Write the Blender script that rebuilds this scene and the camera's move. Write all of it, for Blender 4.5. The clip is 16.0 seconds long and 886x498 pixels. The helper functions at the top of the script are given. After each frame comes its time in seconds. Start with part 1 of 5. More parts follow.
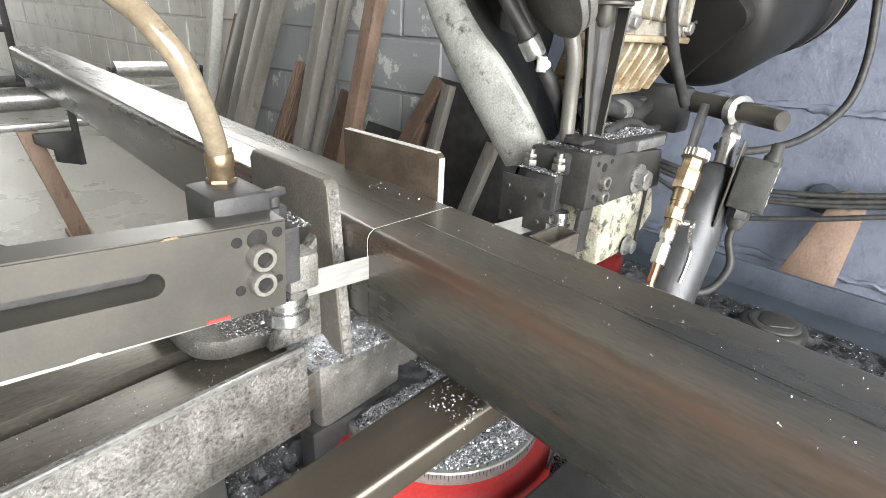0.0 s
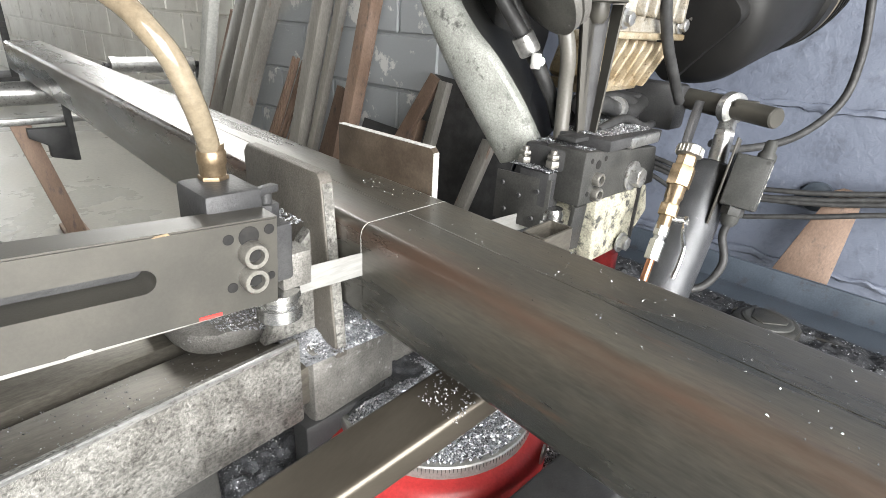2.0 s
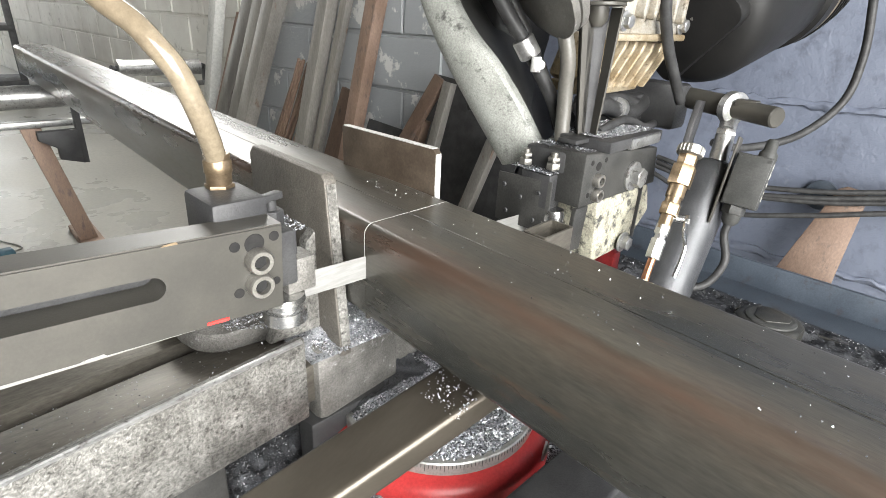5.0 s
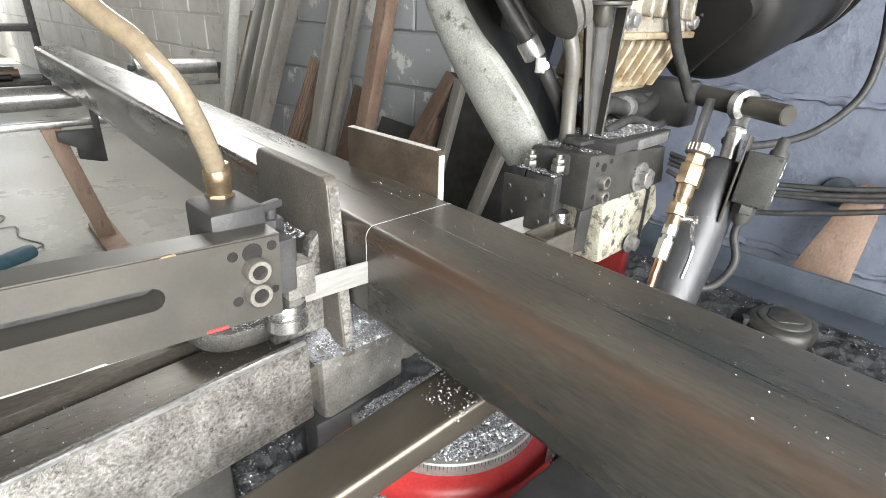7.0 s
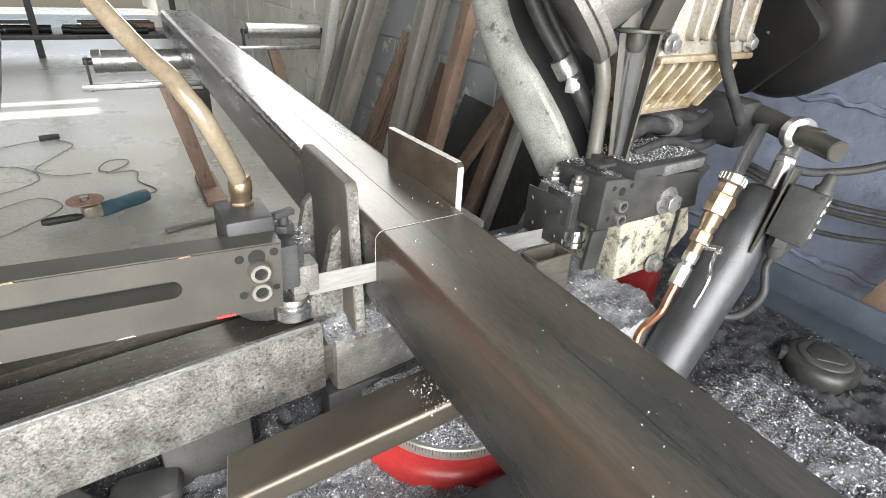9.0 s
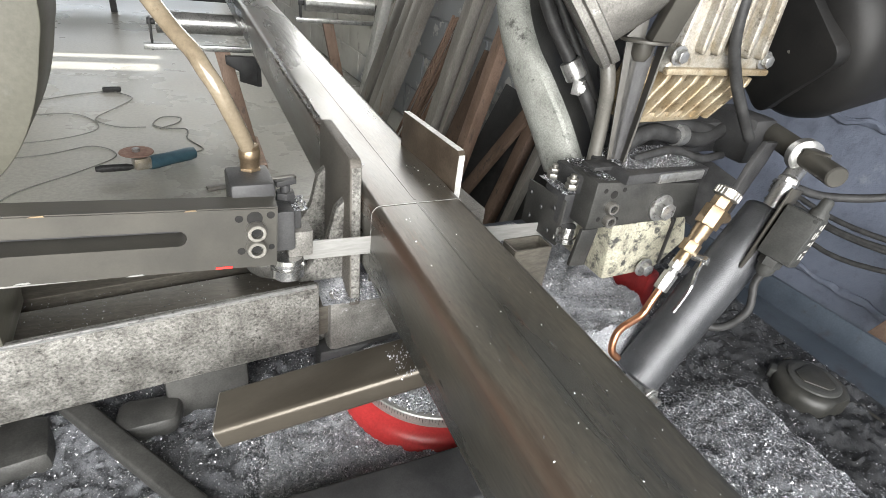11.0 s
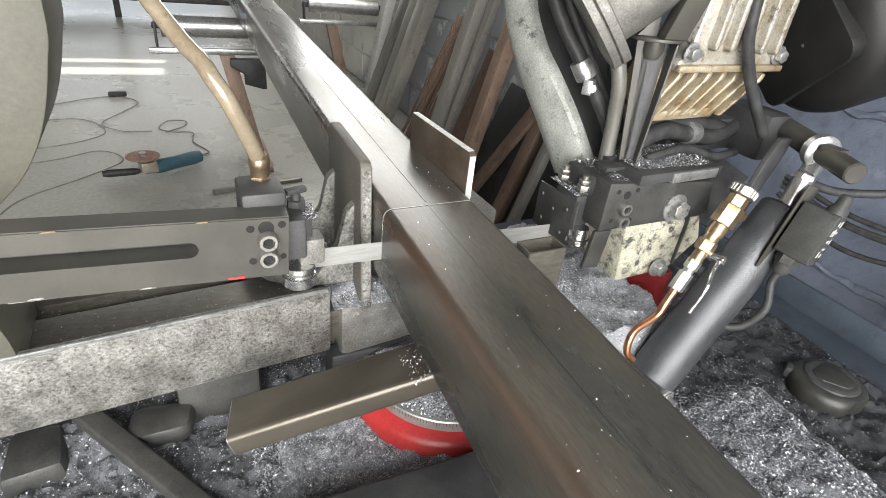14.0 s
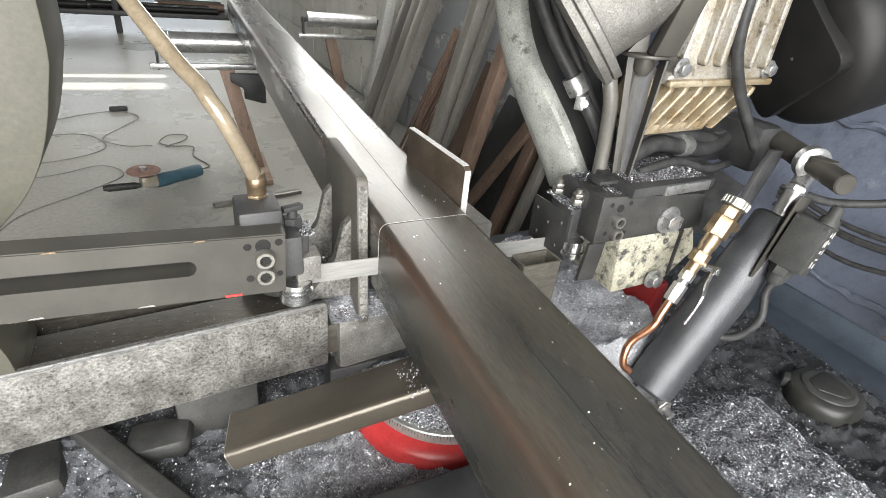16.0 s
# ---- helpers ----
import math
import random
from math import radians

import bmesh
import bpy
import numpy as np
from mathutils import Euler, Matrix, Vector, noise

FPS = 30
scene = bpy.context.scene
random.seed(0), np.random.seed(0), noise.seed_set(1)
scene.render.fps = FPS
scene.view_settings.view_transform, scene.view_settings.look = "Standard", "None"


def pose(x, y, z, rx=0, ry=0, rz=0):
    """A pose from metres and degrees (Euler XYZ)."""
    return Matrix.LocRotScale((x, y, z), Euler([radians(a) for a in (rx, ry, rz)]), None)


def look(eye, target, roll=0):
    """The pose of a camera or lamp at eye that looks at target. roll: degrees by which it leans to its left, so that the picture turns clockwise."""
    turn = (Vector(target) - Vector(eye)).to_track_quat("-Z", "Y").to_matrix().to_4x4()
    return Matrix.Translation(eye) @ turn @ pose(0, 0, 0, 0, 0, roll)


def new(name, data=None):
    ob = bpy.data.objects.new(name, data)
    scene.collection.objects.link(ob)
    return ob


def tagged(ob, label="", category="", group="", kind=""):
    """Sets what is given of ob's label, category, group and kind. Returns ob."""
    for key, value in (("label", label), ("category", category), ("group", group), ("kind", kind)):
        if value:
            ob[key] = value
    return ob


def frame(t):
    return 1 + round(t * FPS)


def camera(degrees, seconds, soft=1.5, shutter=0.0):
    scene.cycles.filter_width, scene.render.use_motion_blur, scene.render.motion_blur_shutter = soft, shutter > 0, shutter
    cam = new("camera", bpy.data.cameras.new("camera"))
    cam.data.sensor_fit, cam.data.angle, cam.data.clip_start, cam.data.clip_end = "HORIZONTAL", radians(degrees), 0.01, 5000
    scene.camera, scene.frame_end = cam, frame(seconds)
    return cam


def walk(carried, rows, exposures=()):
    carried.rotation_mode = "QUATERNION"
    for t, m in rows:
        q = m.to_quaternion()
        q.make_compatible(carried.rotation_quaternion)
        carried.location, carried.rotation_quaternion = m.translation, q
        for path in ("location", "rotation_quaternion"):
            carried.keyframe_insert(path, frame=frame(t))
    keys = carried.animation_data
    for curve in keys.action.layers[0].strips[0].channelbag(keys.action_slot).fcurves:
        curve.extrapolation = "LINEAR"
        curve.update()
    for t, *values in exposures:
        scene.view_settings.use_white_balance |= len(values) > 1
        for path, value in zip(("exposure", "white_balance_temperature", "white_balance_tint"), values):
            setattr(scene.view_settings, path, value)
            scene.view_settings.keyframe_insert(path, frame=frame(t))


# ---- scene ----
cam = camera(79.1, 16.0, soft=0.8)
# seconds, eye x y z, yaw to the left of +y, pitch up, roll
ROWS = [
    (0, -0.2722, -0.3826, 1.1398, -44.10, -23.71, 2.99),
    (0.5, -0.2728, -0.3832, 1.1379, -44.12, -23.77, 3.06),
    (1, -0.2718, -0.3848, 1.1377, -44.20, -23.78, 3.22),
    (1.5, -0.2726, -0.3851, 1.1359, -44.39, -23.93, 3.35),
    (2, -0.2710, -0.3861, 1.1367, -44.49, -23.89, 3.37),
    (2.5, -0.2708, -0.3873, 1.1364, -44.46, -23.87, 3.41),
    (3, -0.2705, -0.3894, 1.1375, -44.25, -23.63, 3.29),
    (3.5, -0.2718, -0.3901, 1.1384, -44.37, -23.56, 3.36),
    (4, -0.2742, -0.3930, 1.1395, -44.15, -23.81, 3.13),
    (6.5, -0.2720, -0.3959, 1.1399, -43.24, -23.88, 2.85),
    (7, -0.2624, -0.4021, 1.1467, -41.99, -24.46, 2.13),
    (7.5, -0.2626, -0.4067, 1.1489, -41.28, -25.21, 2.41),
    (8, -0.2503, -0.4205, 1.1683, -38.28, -26.04, 1.82),
    (10.3, -0.1713, -0.5262, 1.2356, -27.44, -30.59, 7.49),
    (10.5, -0.1749, -0.5277, 1.2323, -27.53, -30.44, 7.63),
    (11, -0.1760, -0.5329, 1.2321, -27.24, -30.31, 7.98),
    (11.5, -0.1696, -0.5306, 1.2339, -27.20, -29.88, 7.63),
    (12, -0.1747, -0.5318, 1.2346, -26.72, -30.15, 7.41),
    (12.5, -0.1781, -0.5309, 1.2347, -26.75, -30.06, 7.61),
    (13, -0.1822, -0.5269, 1.2324, -26.81, -29.98, 7.44),
    (13.5, -0.1814, -0.5239, 1.2308, -26.89, -30.17, 7.26),
    (14, -0.1802, -0.5218, 1.2307, -26.61, -30.46, 6.94),
    (14.5, -0.1774, -0.5202, 1.2334, -26.20, -30.07, 6.39),
    (15, -0.1744, -0.5222, 1.2325, -26.31, -30.01, 6.47),
    (15.5, -0.1744, -0.5242, 1.2358, -26.31, -29.66, 6.41),
    (16, -0.1771, -0.5271, 1.2381, -26.40, -29.37, 6.37),
]


def held(x, y, z, yaw, pitch, roll):
    """The pose of a camera from its eye, yaw, pitch and roll in degrees."""
    a, b = radians(yaw), radians(pitch)
    ahead = Vector((-math.sin(a) * math.cos(b), math.cos(a) * math.cos(b), math.sin(b)))
    return look((x, y, z), Vector((x, y, z)) + ahead, roll)


walk(cam, [(t, held(*row)) for t, *row in ROWS], exposures=((0.0, 1.12), (8.0, 1.07), (10.5, 0.70), (16.0, 0.73)))

FLOOR = 0.25
TOP, BOTTOM = 0.95, 0.846          # the clamped tube's faces
WIDE = 0.12
CUT = radians(2.5)                 # the saw stands turned by this angle
PIVOT = Vector((0.572, 0.02, 0.90))  # hinge of the saw's bow

WINDOW = Vector((0.89, 3.1, 2.0))                     # high window in the block wall
SUN_WAY = Vector((0.25, -0.30, -0.90)).normalized()   # the way the sunlight goes

# ---------------------------------------------------------------- world and light
world = bpy.data.worlds.new("world")
scene.world = world
world.use_nodes = True
wn = world.node_tree
sky = wn.nodes.new("ShaderNodeTexSky")
sky.sky_type, sky.sun_disc = "NISHITA", False
sky.sun_elevation, sky.sun_rotation = math.asin(-SUN_WAY.z), math.atan2(-SUN_WAY.x, -SUN_WAY.y)
wn.links.new(sky.outputs[0], wn.nodes["Background"].inputs[0])
wn.nodes["Background"].inputs[1].default_value = 0.085


def area(name, eye, target, sx, sy, watts, colour=(1, 1, 1)):
    d = bpy.data.lights.new(name, "AREA")
    d.shape, d.size, d.size_y, d.energy, d.color = "RECTANGLE", sx, sy, watts, colour
    ob = new(name, d)
    ob.matrix_world = look(eye, target)
    return ob


area("near_gate_daylight", (-0.7, -2.3, 1.7), (-0.1, 0.3, 0.9), 2.4, 2.4, 210, (1.0, 0.99, 0.97))
area("window_daylight", WINDOW - Vector((0.10, 0, 0)), WINDOW + Vector((-1.1, -0.08, -0.22)), 2.8, 0.9, 42, (1.0, 0.99, 0.96))
area("far_gate_daylight", (-0.9, 9.3, 1.9), (-0.6, 0, 0.9), 3.0, 2.2, 30, (1.0, 0.98, 0.94))
sun = bpy.data.lights.new("sun", "SUN")
sun.energy, sun.angle, sun.color = 5.0, radians(0.5), (1.0, 0.96, 0.9)
new("sun", sun).matrix_world = look((0, 0, 0), SUN_WAY)


# ---------------------------------------------------------------- materials
def material(name, base, rough=0.5, metal=0.0, second=None, spot=None, scale=12.0, bump=0.1, fine=220.0, stretch=(1, 1, 1),
             amount=0.5, spot_amount=0.55, rough2=None, coat=0.0, fine_mix=0.25, per_object=0.0, spec=0.35):
    """Two-scale surface: broad stains of a second colour, spots of a third, fine grain and relief."""
    m = bpy.data.materials.new(name)
    m.use_nodes = True
    t = m.node_tree
    b = t.nodes["Principled BSDF"]
    b.inputs["Metallic"].default_value = metal
    b.inputs["Coat Weight"].default_value = coat
    b.inputs["Specular IOR Level"].default_value = spec

    def node(kind):
        return t.nodes.new(kind)

    geo = node("ShaderNodeNewGeometry")
    mp = node("ShaderNodeMapping")
    mp.inputs["Scale"].default_value = stretch
    t.links.new(geo.outputs["Position"], mp.inputs["Vector"])

    def noise_at(s, detail=5.0, rgh=0.6):
        n = node("ShaderNodeTexNoise")
        n.inputs["Scale"].default_value, n.inputs["Detail"].default_value, n.inputs["Roughness"].default_value = s, detail, rgh
        t.links.new(mp.outputs[0], n.inputs["Vector"])
        return n

    def ramp(src, lo, hi):
        r = node("ShaderNodeMapRange")
        r.inputs["From Min"].default_value, r.inputs["From Max"].default_value = lo, hi
        t.links.new(src, r.inputs["Value"])
        return r.outputs[0]

    def mix(fac, a, c, mode="MIX"):
        x = node("ShaderNodeMix")
        x.data_type, x.blend_type = "RGBA", mode
        if isinstance(fac, float):
            x.inputs[0].default_value = fac
        else:
            t.links.new(fac, x.inputs[0])
        for sock, v in ((x.inputs[6], a), (x.inputs[7], c)):
            if isinstance(v, tuple):
                sock.default_value = (*v, 1)
            else:
                t.links.new(v, sock)
        return x.outputs[2]

    broad, grain = noise_at(scale), noise_at(fine, 3.0, 0.7)
    col = base
    if second:
        col = mix(ramp(broad.outputs[0], amount - 0.12, amount + 0.18), col, second)
    if spot:
        sp = noise_at(scale * 3.3, 8.0, 0.7)
        col = mix(ramp(sp.outputs[0], spot_amount, spot_amount + 0.12), col, spot)
    g = mix(ramp(grain.outputs[0], 0.32, 0.68), (0.40, 0.40, 0.40), (1.5, 1.5, 1.5))
    col = mix(fine_mix, col, g, "MULTIPLY")
    if per_object:
        info = node("ShaderNodeObjectInfo")
        r = ramp(info.outputs["Random"], 0, 1)
        hv = node("ShaderNodeHueSaturation")
        mr = node("ShaderNodeMapRange")
        mr.inputs["To Min"].default_value, mr.inputs["To Max"].default_value = 1 - per_object, 1 + per_object
        t.links.new(r, mr.inputs["Value"])
        t.links.new(mr.outputs[0], hv.inputs["Value"])
        t.links.new(col, hv.inputs["Color"])
        col = hv.outputs[0]
    if isinstance(col, tuple):
        b.inputs["Base Color"].default_value = (*col, 1)
    else:
        t.links.new(col, b.inputs["Base Color"])
    rr = node("ShaderNodeMapRange")
    rr.inputs["From Min"].default_value, rr.inputs["From Max"].default_value = 0.3, 0.7
    rr.inputs["To Min"].default_value, rr.inputs["To Max"].default_value = rough, rough if rough2 is None else rough2
    t.links.new(broad.outputs[0], rr.inputs["Value"])
    t.links.new(rr.outputs[0], b.inputs["Roughness"])
    if bump:
        bp = node("ShaderNodeBump")
        bp.inputs["Strength"].default_value, bp.inputs["Distance"].default_value = bump, 0.002
        t.links.new(grain.outputs[0], bp.inputs["Height"])
        t.links.new(bp.outputs[0], b.inputs["Normal"])
    return m


def glow(name, colour, strength):
    m = bpy.data.materials.new(name)
    m.use_nodes = True
    b = m.node_tree.nodes["Principled BSDF"]
    b.inputs["Base Color"].default_value = (*colour, 1)
    b.inputs["Emission Color"].default_value = (*colour, 1)
    b.inputs["Emission Strength"].default_value = strength
    return m


MILL = material("mill_scale_steel", (0.029, 0.031, 0.029), 0.19, 0.30, (0.078, 0.068, 0.052), (0.085, 0.050, 0.033), 13, 0.12, 320, (1, 0.16, 1), 0.5, 0.60, 0.40, fine_mix=0.5, spec=1.0)


def worn_corners(m):
    """Brown rust streaks that run along the tube's rounded corners."""
    t = m.node_tree
    b = t.nodes["Principled BSDF"]
    was = b.inputs["Base Color"].links[0].from_socket
    geo = t.nodes.new("ShaderNodeNewGeometry")
    sep = t.nodes.new("ShaderNodeSeparateXYZ")
    t.links.new(geo.outputs["Position"], sep.inputs[0])
    mp = t.nodes.new("ShaderNodeMapping")
    mp.inputs["Scale"].default_value = (14, 2.2, 14)
    t.links.new(geo.outputs["Position"], mp.inputs[0])
    n = t.nodes.new("ShaderNodeTexNoise")
    n.inputs["Scale"].default_value, n.inputs["Detail"].default_value = 3.0, 6.0
    t.links.new(mp.outputs[0], n.inputs["Vector"])
    near = t.nodes.new("ShaderNodeMapRange")
    near.inputs[1].default_value, near.inputs[2].default_value, near.inputs[3].default_value, near.inputs[4].default_value = 0.0, 0.028, 1.0, 0.0
    t.links.new(sep.outputs["X"], near.inputs[0])
    level = t.nodes.new("ShaderNodeMapRange")
    level.inputs[1].default_value, level.inputs[2].default_value = 0.915, 0.940
    t.links.new(sep.outputs["Z"], level.inputs[0])
    blot = t.nodes.new("ShaderNodeMapRange")
    blot.inputs[1].default_value, blot.inputs[2].default_value = 0.36, 0.62
    t.links.new(n.outputs[0], blot.inputs[0])
    mul = t.nodes.new("ShaderNodeMath")
    mul.operation = "MULTIPLY"
    t.links.new(near.outputs[0], mul.inputs[0])
    t.links.new(blot.outputs[0], mul.inputs[1])
    mul2 = t.nodes.new("ShaderNodeMath")
    mul2.operation = "MULTIPLY"
    t.links.new(mul.outputs[0], mul2.inputs[0])
    t.links.new(level.outputs[0], mul2.inputs[1])
    x = t.nodes.new("ShaderNodeMix")
    x.data_type = "RGBA"
    t.links.new(mul2.outputs[0], x.inputs[0])
    t.links.new(was, x.inputs[6])
    x.inputs[7].default_value = (0.072, 0.044, 0.031, 1)
    t.links.new(x.outputs[2], b.inputs["Base Color"])


worn_corners(MILL)
BLACK_OXIDE = material("blackened_steel", (0.042, 0.040, 0.035), 0.36, 0.15, (0.064, 0.060, 0.051), (0.24, 0.20, 0.15), 11, 0.05, 500, (1, 1, 1), 0.52, 0.70, 0.46, fine_mix=0.10)
DARK = material("oily_and_shaded_dark_steel", (0.035, 0.035, 0.036), 0.42, 0.3, (0.06, 0.06, 0.06), (0.2, 0.2, 0.2), 25, 0.25, 500, (1, 1, 1), 0.5, 0.68, 0.6)
DARK_SPECKLED = material("speckled_black_steel", (0.038, 0.038, 0.036), 0.34, 0.3, (0.062, 0.061, 0.057), (0.24, 0.235, 0.22), 24, 0.15, 460, (1, 1, 1), 0.5, 0.69, 0.5, fine_mix=0.35)
CAST = material("cast_iron", (0.125, 0.121, 0.110), 0.34, 0.45, (0.235, 0.23, 0.212), (0.045, 0.042, 0.037), 38, 0.8, 300, (1, 1, 1), 0.5, 0.55, 0.50, fine_mix=0.9)
CAST_DARK = material("dark_cast_iron", (0.13, 0.125, 0.114), 0.42, 0.4, (0.22, 0.212, 0.196), (0.48, 0.48, 0.47), 24, 0.6, 480, (1, 1, 1), 0.5, 0.61, 0.55, fine_mix=0.6)
MACHINED = material("machined_table", (0.105, 0.096, 0.081), 0.34, 0.5, (0.15, 0.137, 0.115), (0.24, 0.215, 0.18), 10, 0.12, 260, (0.3, 1, 1), 0.5, 0.65, 0.50, fine_mix=0.4)
OILED = material("oiled_brown_steel", (0.062, 0.054, 0.043), 0.26, 0.5, (0.092, 0.081, 0.065), (0.135, 0.118, 0.095), 9, 0.02, 300, (0.25, 1, 1), 0.5, 0.68, 0.36, fine_mix=0.08)
BLADE = material("saw_blade_steel", (0.30, 0.298, 0.286), 0.42, 0.35, (0.245, 0.242, 0.23), None, 30, 0.05, 300, (0.1, 1, 1))
BRIGHT = material("bright_steel", (0.55, 0.55, 0.54), 0.22, 0.95, (0.4, 0.4, 0.39), None, 40, 0.05, 300)
CHROME = material("galvanised_steel", (0.5, 0.5, 0.49), 0.32, 0.85, (0.34, 0.34, 0.33), (0.15, 0.14, 0.13), 40, 0.08, 300)
BRASS = material("dull_brass", (0.29, 0.22, 0.14), 0.38, 0.85, (0.21, 0.155, 0.10), (0.09, 0.07, 0.055), 55, 0.1, 400, (1, 1, 1), 0.5, 0.60)
COPPER = material("copper", (0.62, 0.31, 0.18), 0.28, 0.95, (0.45, 0.2, 0.11), None, 60, 0.05, 400)
RED = material("red_enamel", (0.42, 0.035, 0.035), 0.35, 0.0, (0.34, 0.03, 0.03), (0.28, 0.15, 0.14), 22, 0.05, 300, (1, 1, 1), 0.5, 0.66)
ALUMINIUM = material("dirty_cast_aluminium", (0.40, 0.39, 0.36), 0.36, 0.5, (0.25, 0.21, 0.145), (0.07, 0.05, 0.03), 17, 0.4, 350, (1, 1, 1), 0.52, 0.57, fine_mix=0.4)
CREAM = material("grimy_cream_paint", (0.36, 0.345, 0.27), 0.5, 0.0, (0.22, 0.21, 0.165), (0.04, 0.04, 0.038), 20, 0.4, 380, (1, 1, 1), 0.5, 0.50, fine_mix=0.6)
BOW_PAINT = material("chalky_grey_enamel", (0.19, 0.195, 0.177), 0.45, 0.0, (0.31, 0.315, 0.29), (0.055, 0.054, 0.05), 14, 0.6, 420, (1, 1, 1), 0.5, 0.56, 0.6, fine_mix=0.5)
MOTOR = material("black_motor_paint", (0.008, 0.008, 0.008), 0.42, 0.0, (0.012, 0.0115, 0.011), (0.05, 0.048, 0.044), 14, 0.08, 300, (1, 1, 1), 0.5, 0.72, 0.55, spec=0.22)
PIT = material("hollow_shade", (0.012, 0.012, 0.012), 0.7, 0.0, (0.02, 0.019, 0.018), None, 40, 0.1, 300, spec=0.15)
GRILLE = material("brown_dusty_grille", (0.16, 0.135, 0.105), 0.5, 0.2, (0.10, 0.085, 0.07), (0.05, 0.045, 0.04), 30, 0.2, 500)
CAP = material("worn_cap_screw_steel", (0.30, 0.29, 0.265), 0.30, 0.8, (0.18, 0.172, 0.155), (0.06, 0.056, 0.05), 90, 0.1, 600, (1, 1, 1), 0.52, 0.63, 0.42)
JAW_IRON = material("black_grimed_cast_iron", (0.085, 0.077, 0.066), 0.44, 0.3, (0.135, 0.124, 0.108), (0.26, 0.255, 0.24), 20, 0.5, 480, (1, 1, 1), 0.52, 0.64, 0.55, fine_mix=0.5)
# Darker copy of RED: the hinge post's shade is put into its colour.
SHADED_RED = material("shaded_red_enamel", (0.20, 0.016, 0.016), 0.34, 0.0, (0.12, 0.012, 0.012), (0.05, 0.03, 0.028), 22, 0.1, 300, (1, 1, 1), 0.5, 0.62)
OILY_ALU = material("oil_browned_aluminium", (0.26, 0.20, 0.12), 0.30, 0.5, (0.40, 0.35, 0.26), (0.11, 0.07, 0.035), 24, 0.35, 380, (1, 1, 1), 0.52, 0.56, 0.45, fine_mix=0.4)
CORD = material("dusty_grey_cord", (0.15, 0.15, 0.138), 0.6, 0.0, (0.20, 0.20, 0.185), None, 30, 0.0, 300)
RUBBER = material("black_rubber", (0.020, 0.020, 0.020), 0.5, 0.0, (0.04, 0.04, 0.04), (0.16, 0.16, 0.16), 60, 0.1, 500, (1, 1, 1), 0.5, 0.7, spec=0.25)
HOSE = material("amber_plastic_hose", (0.135, 0.108, 0.074), 0.16, 0.0, (0.19, 0.158, 0.112), (0.08, 0.055, 0.032), 18, 0.0, 200, (1, 1, 1), 0.5, 0.6, coat=0.35)
PIPE = material("grey_plastic_pipe", (0.085, 0.082, 0.073), 0.34, 0.0, (0.09, 0.085, 0.075), (0.25, 0.24, 0.22), 20, 0.05, 300, (1, 1, 1), 0.5, 0.66)
CYL_PAINT = material("grey_cylinder_paint", (0.042, 0.044, 0.047), 0.30, 0.3, (0.068, 0.070, 0.075), (0.36, 0.36, 0.36), 24, 0.3, 500, (1, 1, 1), 0.5, 0.66, 0.44, fine_mix=0.3, spec=0.6)
BOXCASE = material("dark_switch_case", (0.034, 0.035, 0.033), 0.45, 0.0, (0.045, 0.045, 0.043), (0.2, 0.2, 0.2), 50, 0.2, 400, (1, 1, 1), 0.5, 0.68, spec=0.2)
HOUSING = material("olive_grey_enamel", (0.060, 0.058, 0.045), 0.34, 0.0, (0.082, 0.079, 0.063), (0.09, 0.09, 0.078), 6, 0.08, 200, (1, 1, 1), 0.5, 0.64, 0.42, fine_mix=0.2)
JAW_PLATE = material("brown_stained_steel", (0.055, 0.042, 0.031), 0.36, 0.4, (0.095, 0.075, 0.056), (0.07, 0.06, 0.05), 22, 0.10, 300, (1, 1, 1), 0.5, 0.6, 0.5)
INK = material("worn_white_print", (0.40, 0.395, 0.37), 0.6, 0.0, (0.2, 0.2, 0.19), None, 300, 0.0, 300)
RUST = material("rusty_steel", (0.17, 0.115, 0.085), 0.6, 0.3, (0.24, 0.17, 0.13), (0.10, 0.08, 0.07), 14, 0.25, 260, (1, 1, 0.4), 0.5, 0.56, per_object=0.35)
STOCK = material("bare_stock_steel", (0.19, 0.18, 0.165), 0.34, 0.5, (0.30, 0.285, 0.26), (0.17, 0.095, 0.055), 7, 0.08, 260, (1, 1, 0.15), 0.5, 0.60, 0.5, per_object=0.5)
CONCRETE = material("polished_concrete_floor", (0.31, 0.305, 0.275), 0.22, 0.0, (0.36, 0.352, 0.315), (0.285, 0.28, 0.25), 1.6, 0.04, 60, (1, 1, 1), 0.5, 0.58, 0.36)
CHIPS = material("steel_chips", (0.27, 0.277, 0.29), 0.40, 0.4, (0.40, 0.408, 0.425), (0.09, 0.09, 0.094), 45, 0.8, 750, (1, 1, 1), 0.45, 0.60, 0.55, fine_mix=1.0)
def glitter(name, low, mid):
    m = bpy.data.materials.new(name)
    m.use_nodes = True
    t = m.node_tree
    b = t.nodes["Principled BSDF"]
    g = t.nodes.new("ShaderNodeNewGeometry")
    r = t.nodes.new("ShaderNodeValToRGB")
    r.color_ramp.elements[0].color, r.color_ramp.elements[1].color = (*low, 1), (0.92, 0.93, 0.95, 1)
    e = r.color_ramp.elements.new(0.72)
    e.color = (*mid, 1)
    t.links.new(g.outputs["Random Per Island"], r.inputs[0])
    t.links.new(r.outputs[0], b.inputs["Base Color"])
    b.inputs["Metallic"].default_value, b.inputs["Roughness"].default_value = 0.75, 0.30
    return m


